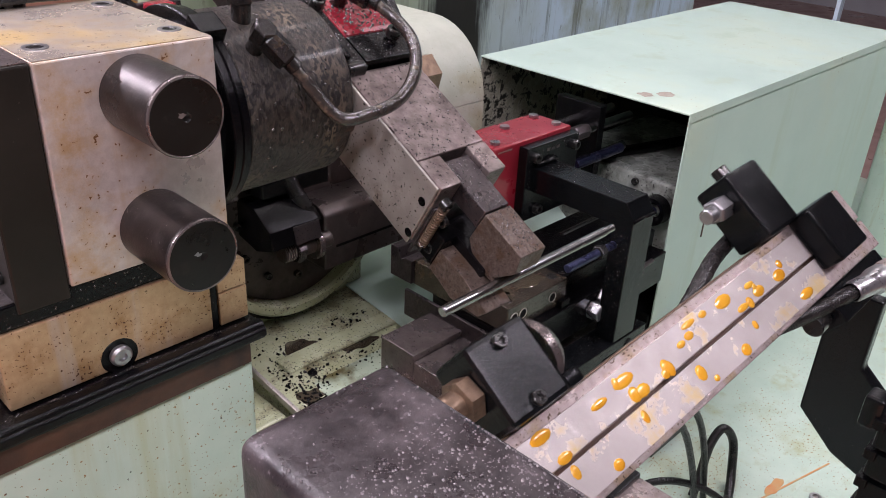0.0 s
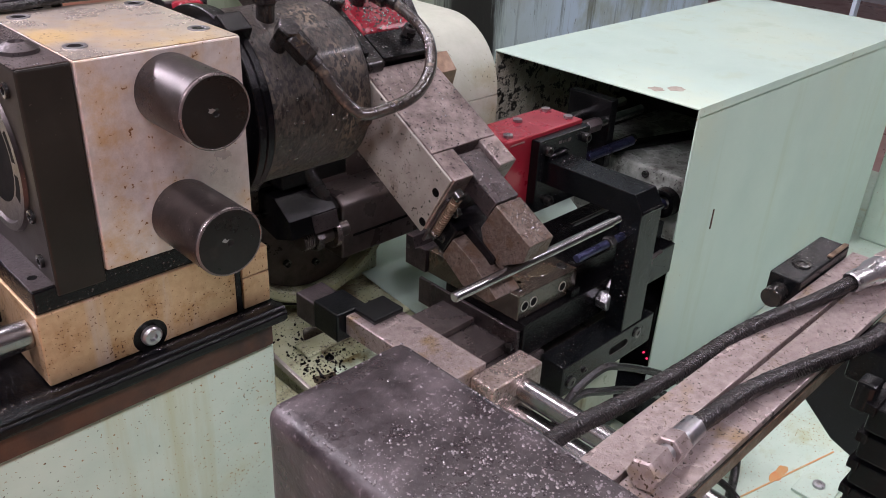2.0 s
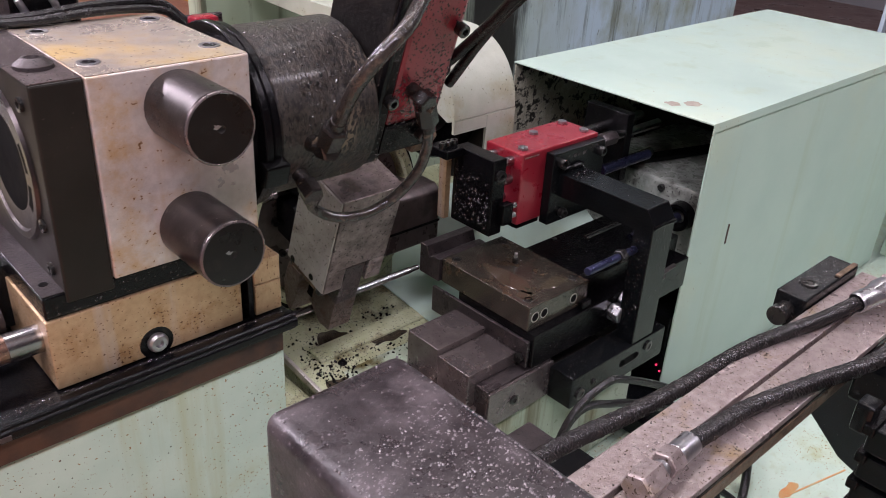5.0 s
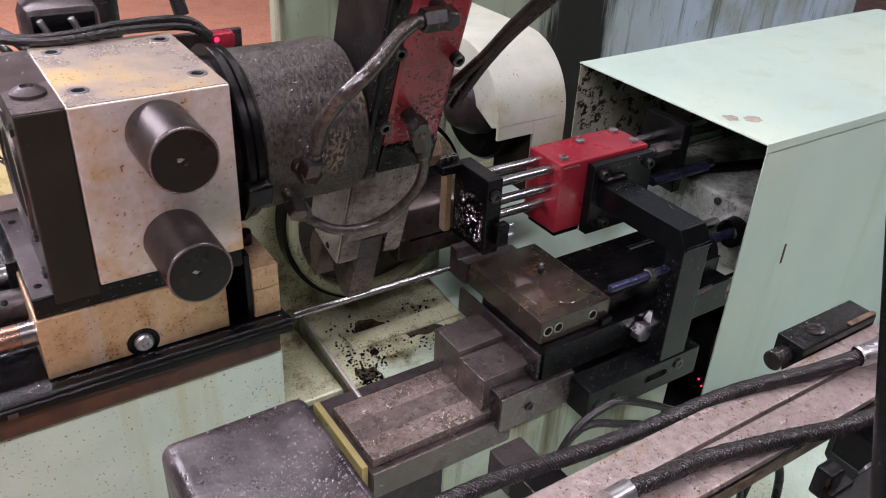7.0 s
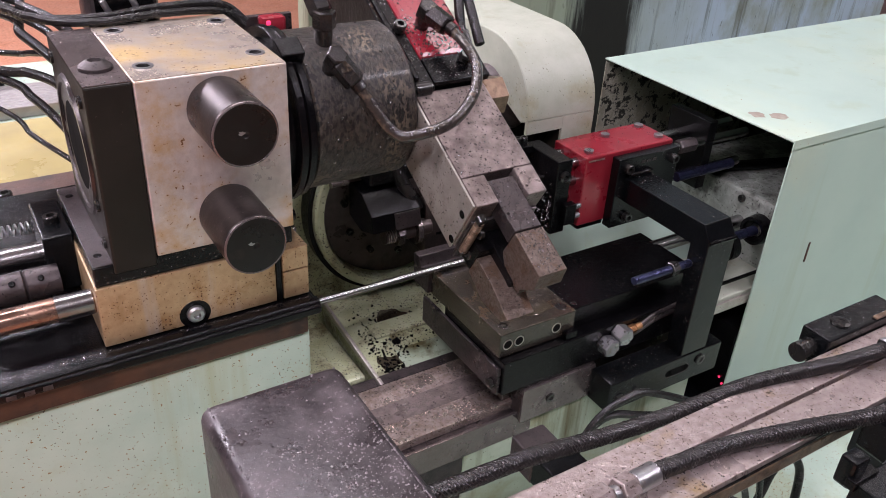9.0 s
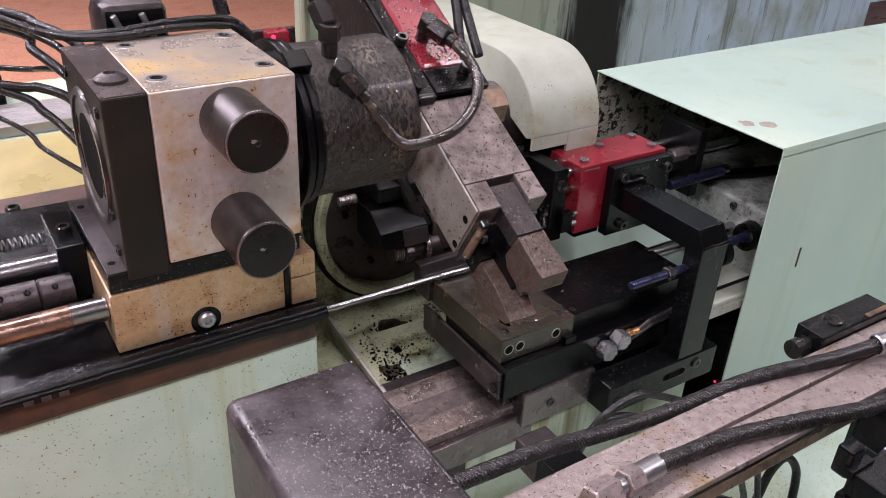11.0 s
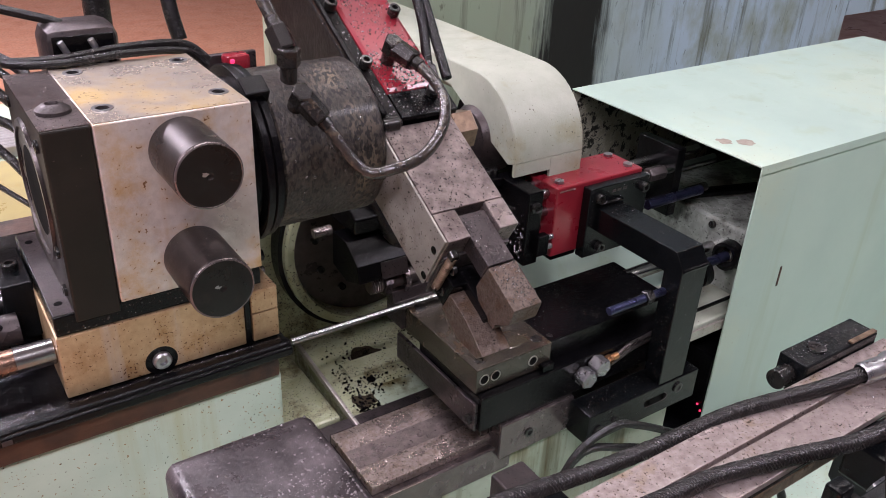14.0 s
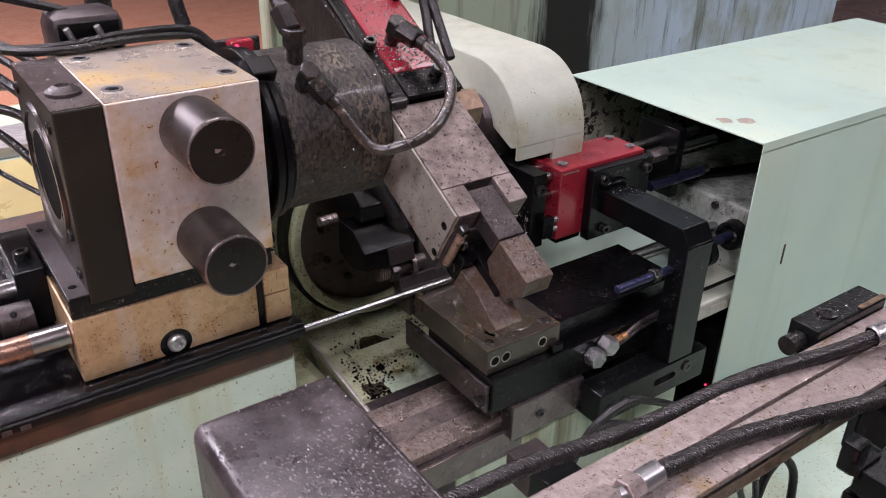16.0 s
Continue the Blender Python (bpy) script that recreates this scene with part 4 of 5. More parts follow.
    oil_drops(a, 500, 22, on_arm(0.499, 0.523, -0.23, 0.048, 0.066))
    oil_drops(a, 420, 23, on_arm(0.526, 0.598, -0.060, 0.042, 0.0665))
    oil_drops(a, 700, 24, on_arm(0.530, 0.596, -0.20, 0.000, 0.0660))
    oil_drops(g, 260, 25, on_arm(0.502, 0.590, 0.050, 0.164, 0.0575), 0.0004, 0.0012)
    oil_drops(g, 160, 26, on_arm(0.532, 0.563, 0.175, 0.236, 0.0525), 0.0004, 0.0011)
    oil_drops(g, 260, 27, on_arm(0.534, 0.564, 0.240, 0.291, 0.0500), 0.0004, 0.0011)
    oil_drops(g, 110, 28, lambda rnd: (arm_at(0.4975, rnd.uniform(0.05, 0.20), rnd.uniform(-0.022, 0.055)), (-1, 0, 0)), 0.0004, 0.0012)
    return a, g


machine_body()
ARM, GRIPPER = swing_arm()


# ---- workpiece ----
def workpiece():
    w = thing("steel_rod", "bright ground steel workpiece rod with a stepped end", "workpiece")
    part("shank", lathe([(0, 0), (0, 0.0040), (0.001, 0.0052), (0.205, 0.0052), (0.206, 0.0046), (0.209, 0.0046), (0.210, 0.0052), (0.252, 0.0052), (0.253, 0.0042), (0.268, 0.0040), (0.269, 0)],
                        (0.455, 0, 0), (1, 0, 0), 28), CHROME, w)
    return w


ROD = workpiece()


# ---- cross slide with its hard block ----
def slide_unit():
    s = thing("slide_block", "dark oil-filmed steel block on a black slide", "slide")
    t = part("hard_block", box(0.6500, 0.7865, 0.6105, 0.800, 0.8600, 0.9010, 0.0015), TOPPLATE, s, "oil-filmed hard steel block")
    part("vee_end", prism([(0.8015, 0.8600), (0.8015, 0.9000), (0.815, 0.9000), (0.826, 0.8940), (0.832, 0.9120), (0.848, 0.9120), (0.848, 0.8600)], "x", 0.6450, 0.750, 0.001), GREYPLATE, s, "notched rest behind the block")
    for x, y in ((0.668, 0.785), (0.772, 0.630), (0.668, 0.630), (0.772, 0.785)):
        part("sunk_screw", lathe([(0.0, 0.0090), (0.0005, 0.0084), (0.0002, 0.0070), (0.0004, 0.0062), (0.0004, 0.0034), (0.0002, 0.0032), (0.0002, 0)], (x, y, 0.9010), (0, 0, 1), 22), BOLTBLACK, t)
    for x in (0.664, 0.684, 0.752):
        hole = part("side_hole", lathe([(0, 0.0088), (0.0006, 0.0084), (0.0004, 0.0068)], (x, 0.6103, 0.881), (0, -1, 0), 20), SIDESTEEL, t, "worn rim of a hole")
        # black disc paints the shade inside the hole
        part("hole_shade", lathe([(0.0003, 0.0069), (0.0001, 0)], (x, 0.6103, 0.881), (0, -1, 0), 20), HOLESHADE, hole)
    for i, (x, y, rx, ry) in enumerate(((0.690, 0.690, 0.020, 0.060), (0.735, 0.640, 0.030, 0.014), (0.672, 0.640, 0.014, 0.016))):
        puddle("oil_film", x, y, 0.9010, rx, ry, 60 + i, OILFILM, t)
    part("block_nipple", rod((0.735, 0.72, 0.901), (0.735, 0.72, 0.910), 0.005, 14), BOLTBLACK, t)
    part("nipple_tip", rod((0.735, 0.72, 0.910), (0.735, 0.72, 0.919), 0.0032, 12), BRIGHT, t)
    part("slide_body", prism([(0.597, 0.800), (0.597, 0.8590), (0.760, 0.8590), (0.760, 0.800)], "x", 0.6520, 1.06, 0.0015), BLACK, s, "black slide body")
    part("end_wiper", box(0.6455, 0.6515, 0.603, 0.815, 0.800, 0.846, 0.001), GREYPLATE, s)
    part("wiper_bolt", hexagon((0.6455, 0.615, 0.815), (0.639, 0.615, 0.815), 0.008), BOLTBLACK, s)
    part("top_plate", box(0.7885, 1.05, 0.620, 0.752, 0.8592, 0.8955, 0.0015), BLACK, s, "black oily top plate")
    for x, y in ((0.80, 0.632), (0.90, 0.64), (0.98, 0.74), (0.86, 0.745)):
        part("top_screw", screw((x, y, 0.8955), (0, 0, 1), 0.005, 0.001), BOLTBLACK, s)
    part("small_lug", box(0.7650, 0.7860, 0.600, 0.6098, 0.8600, 0.872, 0.001), BLACK, s)
    for i, (x, z) in enumerate(((0.842, 0.832), (0.868, 0.8445))):
        c = part("cap_nut", hexagon((x, 0.597, z), (x, 0.575, z), 0.0155), BRIGHT, s, "bright hexagon cap nut")
        part("brass_nut", hexagon((x + 0.012, 0.590, z - 0.001), (x + 0.030, 0.590, z + 0.001), 0.0075), BRASS, c, "brass hose nut")
        part("brass_tail", rod((x + 0.030, 0.590, z + 0.001), (x + 0.042, 0.590, z + 0.002), 0.0055, 14), BRASS, c)
        part("pipe", sweep([(x + 0.042, 0.590, z + 0.002), (x + 0.065, 0.590, z + 0.006 + 0.006 * i), (x + 0.10, 0.592, z + 0.014), (x + 0.14, 0.594, z + 0.016)], 0.0038, 10), GREYPLATE, c, "thin grey pipe")
    oil_drops(s, 240, 41, lambda rnd: ((rnd.uniform(0.79, 1.045), rnd.uniform(0.622, 0.750), 0.8955), (0, 0, 1)))
    oil_drops(s, 260, 42, lambda rnd: ((rnd.uniform(0.655, 1.04), 0.597, rnd.uniform(0.802, 0.857)), (0, -1, 0)))
    oil_drops(s, 260, 43, lambda rnd: ((rnd.uniform(0.652, 0.785), rnd.uniform(0.613, 0.798), 0.9010), (0, 0, 1)), 0.0004, 0.0013)
    oil_drops(s, 120, 44, lambda rnd: ((rnd.uniform(0.652, 0.785), 0.6105, rnd.uniform(0.862, 0.899)), (0, -1, 0)), 0.0004, 0.0012)
    return s


SLIDE = slide_unit()


def slide_base():
    b = thing("slideway", "scraped steel slideway on a casting with black brackets", "slideway")
    part("way", box(0.488, 0.72, 0.6175, 0.742, 0.745, 0.760, 0.001), SCRAPED, b, "scraped brown-grey slideway")
    part("way_groove", box(0.489, 0.72, 0.7425, 0.746, 0.745, 0.757, 0.0005), BLACK, b)
    part("way_body", box(0.480, 1.08, 0.6075, 0.7800, 0.52, 0.7445, 0.002), GREYPLATE, b)
    part("way_edge", box(0.4805, 0.72, 0.6020, 0.6070, 0.70, 0.748, 0.001), STEPSTEEL, b)
    part("oil_lip", box(0.470, 0.4800, 0.6175, 0.775, 0.70, 0.752, 0.001), YELLOWISH, b, "oil-wet yellowed lip")
    part("step", box(0.676, 0.782, 0.690, 0.758, 0.7605, 0.829, 0.0012), STEPSTEEL, b, "grey step block")
    part("step_low", box(0.676, 0.782, 0.6235, 0.6895, 0.7605, 0.819, 0.0012), STEPSTEEL, b)
    part("step_front", box(0.691, 0.83, 0.598, 0.6228, 0.7350, 0.7985, 0.0012), GREYPLATE, b)
    p = part("gib_plate", box(0.690, 0.83, 0.592, 0.5975, 0.735, 0.797, 0.001), STEPSTEEL, b, "grey gib plate with a screw")
    part("gib_screw", screw((0.742, 0.592, 0.766), (0, -1, 0), 0.0075, 0.004), BOLTBLACK, p)
    f = part("foot_block", box(0.821, 1.062, 0.545, 0.5915, 0.736, 0.792, 0.002), BLACKPAINT, b, "black foot block with a slot")
    bm = box(0.946, 0.984, 0.5446, 0.5452, 0.7605, 0.7735, 0)
    for x in (0.946, 0.984):
        rod((x, 0.5446, 0.767), (x, 0.5452, 0.767), 0.0065, 18, 0.0001, bm)
    # uncut slot: a thin black face paints its shaded inside
    part("slot", bm, HOLESHADE, f, "flat black face for a shaded round-ended slot")
    part("slot_rim", sweep([(0.944, 0.545, 0.7595), (0.984, 0.545, 0.7595), (0.9915, 0.545, 0.767), (0.984, 0.545, 0.7745)], 0.0007, 6), GREYPLATE, f, "worn slot edge")
    for x, z in ((0.842, 0.757), (1.015, 0.772), (0.875, 0.764)):
        part("foot_screw", screw((x, 0.545, z), (0, -1, 0), 0.0095 if x != 0.875 else 0.005, 0.003), BOLTBLACK, f)
    oil_drops(b, 200, 51, lambda rnd: ((rnd.uniform(0.823, 1.06), rnd.uniform(0.548, 0.590), 0.792), (0, 0, 1)))
    oil_drops(b, 200, 52, lambda rnd: ((rnd.uniform(0.823, 1.06), 0.545, rnd.uniform(0.738, 0.790)), (0, -1, 0)))
    oil_drops(b, 140, 53, lambda rnd: ((rnd.uniform(0.49, 0.675), rnd.uniform(0.62, 0.740), 0.760), (0, 0, 1)), 0.0004, 0.0012)
    part("way_channel", box(0.489, 0.675, 0.658, 0.698, 0.7602, 0.7606, 0), ARMSTEEL, b, "worn smooth track on the slideway")
    part("lower_casting", box(0.60, 1.085, 0.604, 0.95, 0.52, 0.7440, 0.004), STREAKED, b, "mint green lower casting")
    # added black box paints the dark gap between casting and side sheet
    part("gap_shade", box(1.0855, 1.188, 0.500, 0.70, 0.5205, 0.56, 0.003), BLACKPAINT, b, "black box standing in for a shaded gap")
    part("rear_rail", box(1.00, 1.60, 0.66, 0.76, 0.770, 0.7995, 0.002), CREAM, b)
    part("drive_shaft", rod((1.04, 0.715, 0.885), (1.60, 0.715, 0.885), 0.012), CHROME, b, "bright drive shaft")
    part("shaft_collar", lathe([(0, 0.010), (0, 0.026), (0.018, 0.026), (0.018, 0.010)], (1.16, 0.66, 0.885), (1, 0, 0), 24), BLACK, b)
    part("bearing_wall", box(1.265, 1.60, 0.61, 0.90, 0.80, 0.945, 0.006), GREASY, b, "greasy pale grey bearing wall")
    boss = part("bearing_boss", lathe([(0, 0.012), (-0.004, 0.020), (-0.010, 0.020), (-0.010, 0.026), (0.012, 0.028), (0.016, 0.024), (0.02, 0.024)], (1.248, 0.665, 0.895), (1, 0, 0), 28), BLACK, b, "black stepped bearing boss")
    part("boss_shaft", rod((1.10, 0.665, 0.895), (1.245, 0.665, 0.895), 0.009, 18), BLUED, boss, "dark blued shaft")
    part("ledge", box(1.05, 1.60, 0.612, 0.72, 0.8005, 0.815, 0.002), CREAM, b, "oil-stained cream ledge")
    part("ledge_strip", box(1.05, 1.60, 0.606, 0.6115, 0.790, 0.808, 0.001), SIDESTEEL, b)
    part("ledge_strip", box(1.05, 1.60, 0.640, 0.646, 0.8155, 0.820, 0.001), BLACK, b)
    part("cross_bar", rod((1.08, 0.86, 0.955), (1.62, 0.70, 0.955), 0.010, 16), BLACK, b, "black bar inside the cover")
    for yy, zz in ((0.63, 0.93), (0.72, 0.93), (0.80, 0.86)):
        part("wall_screw", screw((1.265, yy, zz), (-1, 0, 0), 0.007, 0.006), BOLTBLACK, b)
    c = thing("machine_controls_box", "black box with small red indicator lights under the cover", "control box")
    part("box_body", box(1.20, 1.45, 0.61, 0.98, 0.52, 0.72, 0.004), BLACK, c)
    for i in range(2):
        part("indicator", rod((1.1995, 0.612 + 0.009 * i, 0.598 + 0.010 * (i % 3)), (1.196, 0.612 + 0.009 * i, 0.598 + 0.010 * (i % 3)), 0.0020, 10), LED, c, "tiny red light")


slide_base()


# ---- red guide block with its bracket ----
def red_unit():
    r = thing("red_guide_block", "red enamelled guide block with bright rods", "guide block")
    b = part("body", box(0.897, 1.086, 0.7535, 0.835, 0.944, 1.066, 0.0025), REDPAINT, r, "red enamelled body")
    for x, y in ((0.916, 0.772), (1.068, 0.772), (0.985, 0.812), (1.068, 0.820)):
        part("washer_bolt", hexagon((x, y, 1.066), (x, y, 1.071), 0.0085), BRIGHT, b, "bright bolt with a washer")
    part("wear_mark", box(0.902, 0.935, 0.7529, 0.7534, 1.058, 1.0605, 0), BEAM, b, "worn pale edge of paint")
    part("lower_nut", box(0.905, 0.96, 0.76, 0.83, 0.932, 0.9438, 0.003), BLACK, b)
    k = part("bracket_plate", box(0.952, 1.084, 0.735, 0.7530, 0.936, 1.060, 0.0015), BLACKPAINT, r, "black bracket plate")
    for x, z in ((0.970, 1.043), (1.070, 1.043), (0.985, 0.952), (1.066, 0.952)):
        part("plate_screw", screw((x, 0.735, z), (0, -1, 0), 0.0085, 0.010), BOLTBLACK, k)
    for i in range(3):
        part("stamped_mark", box(1.000 + 0.012 * i, 1.008 + 0.012 * i, 0.7343, 0.7349, 1.046, 1.051, 0), GREYPLATE, k, "small worn stamped mark")
    part("weld_bead", sweep([(0.972, 0.733, 1.030), (0.985, 0.731, 1.032), (1.000, 0.733, 1.030), (1.012, 0.731, 1.032), (1.022, 0.733, 1.030)], 0.0048, 10), BLACK, k, "lumpy weld bead")
    part("weld_bead", sweep([(0.970, 0.546, 1.000), (0.985, 0.5445, 1.002), (1.000, 0.546, 1.000), (1.022, 0.5445, 1.001)], 0.0032, 8), BLACK, k, "lumpy weld bead")
    arm = part("bracket_arm", prism([(0.7345, 0.986), (0.7345, 1.026), (0.562, 1.026), (0.546, 1.003), (0.546, 0.793), (0.580, 0.793), (0.580, 0.986)], "x", 0.968, 1.024, 0.0012), BLACKPAINT, r,
               "black bent bracket arm")
    for y, z in ((0.775, 1.035), (0.815, 1.040), (0.78, 0.975)):
        part("rear_rod", rod((1.086, y, z), (1.30, y, z), 0.0085), CHROME, r, "bright rear rod")
    part("rear_nut", hexagon((1.125, 0.775, 1.035), (1.165, 0.775, 1.035), 0.013), GREYPLATE, r)
    part("rear_plate", box(1.185, 1.205, 0.765, 0.86, 0.945, 1.075, 0.002), BLACK, r, "black rear plate")
    part("rear_stud", rod((1.12, 0.76, 0.985), (1.26, 0.76, 0.985), 0.009), BLUED, r, "blued stud")
    part("rear_light", rod((1.205, 0.780, 1.040), (1.208, 0.780, 1.040), 0.003, 10), LED, r)
    st = part("stop_stud", rod((0.853, 0.572, 0.955), (0.9675, 0.572, 0.955), 0.0062), BLUED, r, "blued stop stud")
    part("stud_nut", hexagon((0.926, 0.572, 0.955), (0.940, 0.572, 0.955), 0.011), BOLTBLACK, st)
    oil_drops(r, 200, 45, lambda rnd: ((rnd.uniform(0.970, 1.022), rnd.uniform(0.565, 0.733), 1.026), (0, 0, 1)))
    oil_drops(r, 130, 46, lambda rnd: ((rnd.uniform(0.970, 1.022), 0.546, rnd.uniform(0.80, 1.0)), (0, -1, 0)))
    oil_drops(r, 110, 47, lambda rnd: ((0.968, rnd.uniform(0.548, 0.578), rnd.uniform(0.80, 0.98)), (-1, 0, 0)))
    oil_drops(r, 220, 48, lambda rnd: ((rnd.uniform(0.955, 1.082), 0.735, rnd.uniform(0.938, 1.058)), (0, -1, 0)))
    oil_drops(r, 140, 49, lambda rnd: ((rnd.uniform(0.90, 1.083), rnd.uniform(0.756, 0.832), 1.066), (0, 0, 1)), 0.0004, 0.0011)
    return r


RED = red_unit()


def pusher():
    p = thing("pusher_plate", "black wet pusher plate on bright rods", "pusher")
    pl = part("plate", box(0.838, 0.866, 0.750, 0.838, 0.945, 1.072, 0.002), BLACK, p, "black oil-wet plate")
    part("front_pad", box(0.826, 0.8375, 0.842, 0.858, 0.945, 1.060, 0.001), BRONZE, p, "thin bronze wear plate")
    part("pad_clamp", box(0.800, 0.8375, 0.815, 0.860, 1.061, 1.075, 0.002), BLACK, p)
    for i in range(3):
        part("pad_screw", screw((0.806 + 0.012 * i, 0.832, 1.075), (0, 0, 1), 0.006, 0.010), BOLTBLACK, p)
    part("side_nut", screw((0.852, 0.750, 1.045), (0, -1, 0), 0.010, 0.006), BOLTBLACK, pl)
    sc = part("side_clamp", box(0.852, 0.874, 0.735, 0.7495, 0.965, 1.000, 0.002), BLACK, p)
    for z in (0.975, 0.992):
        part("clamp_screw", rod((0.874, 0.742, z), (0.886, 0.742, z), 0.0045, 14), BRIGHT, sc)
    for y, z in ((0.778, 1.050), (0.815, 1.050), (0.778, 1.018), (0.790, 0.985)):
        part("guide_rod", rod((0.866, y, z), (0.99, y, z), 0.0080), CHROME, p, "bright guide rod")
    bm = bmesh.new()
    rnd = random.Random(9)
    for i in range(170):
        y, z = 0.757 + rnd.random() * 0.075, 0.955 + rnd.random() * 0.09
        if rnd.random() < 0.35 and z > 1.02:
            continue
        r = 0.0006 + 0.0013 * rnd.random()
        bmesh.ops.create_icosphere(bm, subdivisions=1, radius=r, matrix=Matrix.Translation((0.8378, y, z)))
    tagged(part("oil_spatter", bm, CHROME, p), "small bright drops of oil", kind="stuff")
    return p


PUSHER = pusher()


# ---- wheel head behind the arm ----
def wheel_head():
    w = thing("wheel_head", "grinding wheel head under a cream painted guard", "grinding head")
    # rounded hood, open towards the arm
    outer, inner = [], []
    yc, zc, R = 0.918, 1.100, 0.118
    for k in range(13):
        a = radians(180 - 90 * k / 12)
        outer.append((yc + R * math.cos(a), zc + R * math.sin(a)))
        inner.append((yc + (R - 0.006) * math.cos(a), zc + (R - 0.006) * math.sin(a)))
    prof = outer + [(1.40, zc + R), (1.40, zc + R - 0.006)] + inner[::-1]
    g = part("guard", prism(prof, "x", 0.845, 0.985, 0.002), CREAM, w, "cream painted rounded guard")
    part("guard_side", prism([(yc + (R - 0.002) * math.cos(radians(180 - 90 * k / 12)), zc + (R - 0.002) * math.sin(radians(180 - 90 * k / 12))) for k in range(13)] + [(1.40, zc + R - 0.002), (1.40, zc)], "x", 0.978, 0.984, 0.001), CREAM, g)
    part("guard_face", prism([(yc + (R - 0.001) * math.cos(radians(180 - 90 * k / 12)), zc + (R - 0.001) * math.sin(radians(180 - 90 * k / 12))) for k in range(13)] + [(1.40, zc + R - 0.001), (1.40, 1.19), (0.986, 1.177), (0.915, 1.140), (0.818, 1.094)], "x", 0.8445, 0.850, 0.001), CREAM, g, "oil-marked cream side face")
    part("guard_lip", prism([(0.8000, 1.0998), (0.8060, 1.0998), (0.806, 1.078), (0.800, 1.078)], "x", 0.845, 0.918, 0.0005), CREAM, g)
    part("guard_skirt", prism([(0.8000, 1.0998), (0.8060, 1.0998), (0.806, 0.965), (0.800, 0.965)], "x", 0.9182, 0.985, 0.0008), CREAM, g, "cream skirt beside a square notch")
    part("guard_return", box(0.9182, 0.924, 0.8062, 0.90, 0.965, 1.0775, 0.0008), DARKPLATE, g)
    part("wheel", lathe([(0, 0), (0, 0.096), (0.004, 0.100), (0.056, 0.100), (0.06, 0.096), (0.06, 0)], (0.885, 0.925, 1.095), (1, 0, 0), 64), BLACK, w, "dark grinding wheel")
    part("hub", lathe([(0, 0), (0, 0.065), (-0.02, 0.062), (-0.05, 0.045), (-0.06, 0.02), (-0.06, 0)], (0.884, 0.915, 1.110), (1, 0, 0), 40), GREYPLATE, w, "grey domed hub")
    # driver assembly nearer the rod
    d = part("driver_body", prism([(0.845, 0.870), (0.845, 0.962), (0.858, 0.974), (0.975, 0.974), (0.975, 0.870)], "x", 0.690, 0.865, 0.004), DRIVERSTEEL, w, "dark brown driver body")
    part("body_band", box(0.712, 0.865, 0.8435, 0.8450, 0.905, 0.909, 0.0004), BLACK, d)
    part("driver_jaw", prism([(0.828, 0.945), (0.835, 0.972), (0.870, 0.998), (0.915, 0.998), (0.915, 0.940), (0.870, 0.930)], "x", 0.585, 0.672, 0.0015), BLACK, w, "black bevelled jaw")
    part("jaw_facet", prism([(0.826, 0.944), (0.833, 0.970), (0.8350, 0.970), (0.8285, 0.944)], "x", 0.625, 0.671, 0.0005), GREYPLATE, w)
    part("driver_upper", prism([(0.870, 1.005), (0.870, 1.030), (0.905, 1.055), (0.965, 1.055), (0.965, 1.005)], "x", 0.600, 0.72, 0.003), BLACK, w)
    part("spindle", rod((0.612, 0.848, 0.925), (0.699, 0.848, 0.925), 0.0140), DRIVERSTEEL, w)
    part("spindle_thread", lathe([(k * 0.002, 0.0148 - 0.0012 * (k % 2)) for k in range(9)], (0.614, 0.848, 0.925), (1, 0, 0), 24), STEPSTEEL, w, "threaded spindle end")
    part("spindle_nut", hexagon((0.632, 0.848, 0.925), (0.647, 0.848, 0.925), 0.0215), GREYPLATE, w)
    part("spindle_flange", rod((0.667, 0.848, 0.925), (0.676, 0.848, 0.925), 0.025), STEPSTEEL, w, "worn bright flange")
    part("face_pin", rod((0.545, 0.900, 1.010), (0.575, 0.900, 1.010), 0.008, 16), STEPSTEEL, w)
    part("oil_hose", sweep([(0.63, 0.92, 1.10), (0.640, 0.895, 1.06), (0.655, 0.870, 1.010), (0.675, 0.850, 0.960)], 0.012, 12), RUBBER, w, "black oily hose")
    return w


WHEEL = wheel_head()


def face_ring():
    f = thing("face_housing", "round cream housing cup with a dark inner face", "housing")
    c = (0.685, 0.950, 0.945)
    part("ring", lathe([(0.006, 0.147), (0.0, 0.150), (0.0, 0.161), (0.003, 0.165), (0.040, 0.165), (0.040, 0.145), (0.024, 0.145), (0.006, 0.147)], c, (0, 1, 0), 72), MINT_OILY, f, "cream painted rim splashed with oil")
    part("seal", lathe([(0.012, 0.1655), (0.012, 0.173), (0.039, 0.173), (0.039, 0.1655)], c, (0, 1, 0), 64), BLACK, f, "black seal line")
    part("inner_face", lathe([(0.024, 0.1448), (0.024, 0.0)], c, (0, 1, 0), 64), DRIVERSTEEL, f, "dark inner face")
    for k in range(6):
        a = radians(110 + 32 * k)
        part("face_bolt", screw((c[0] + 0.105 * math.cos(a), c[1] + 0.024, c[2] + 0.105 * math.sin(a)), (0, -1, 0), 0.006, 0.008), BOLTBLACK, f)


face_ring()


# ---- loading beam in the foreground ----
BEAM_AXIS = (0.0, 0.254, 1.050)


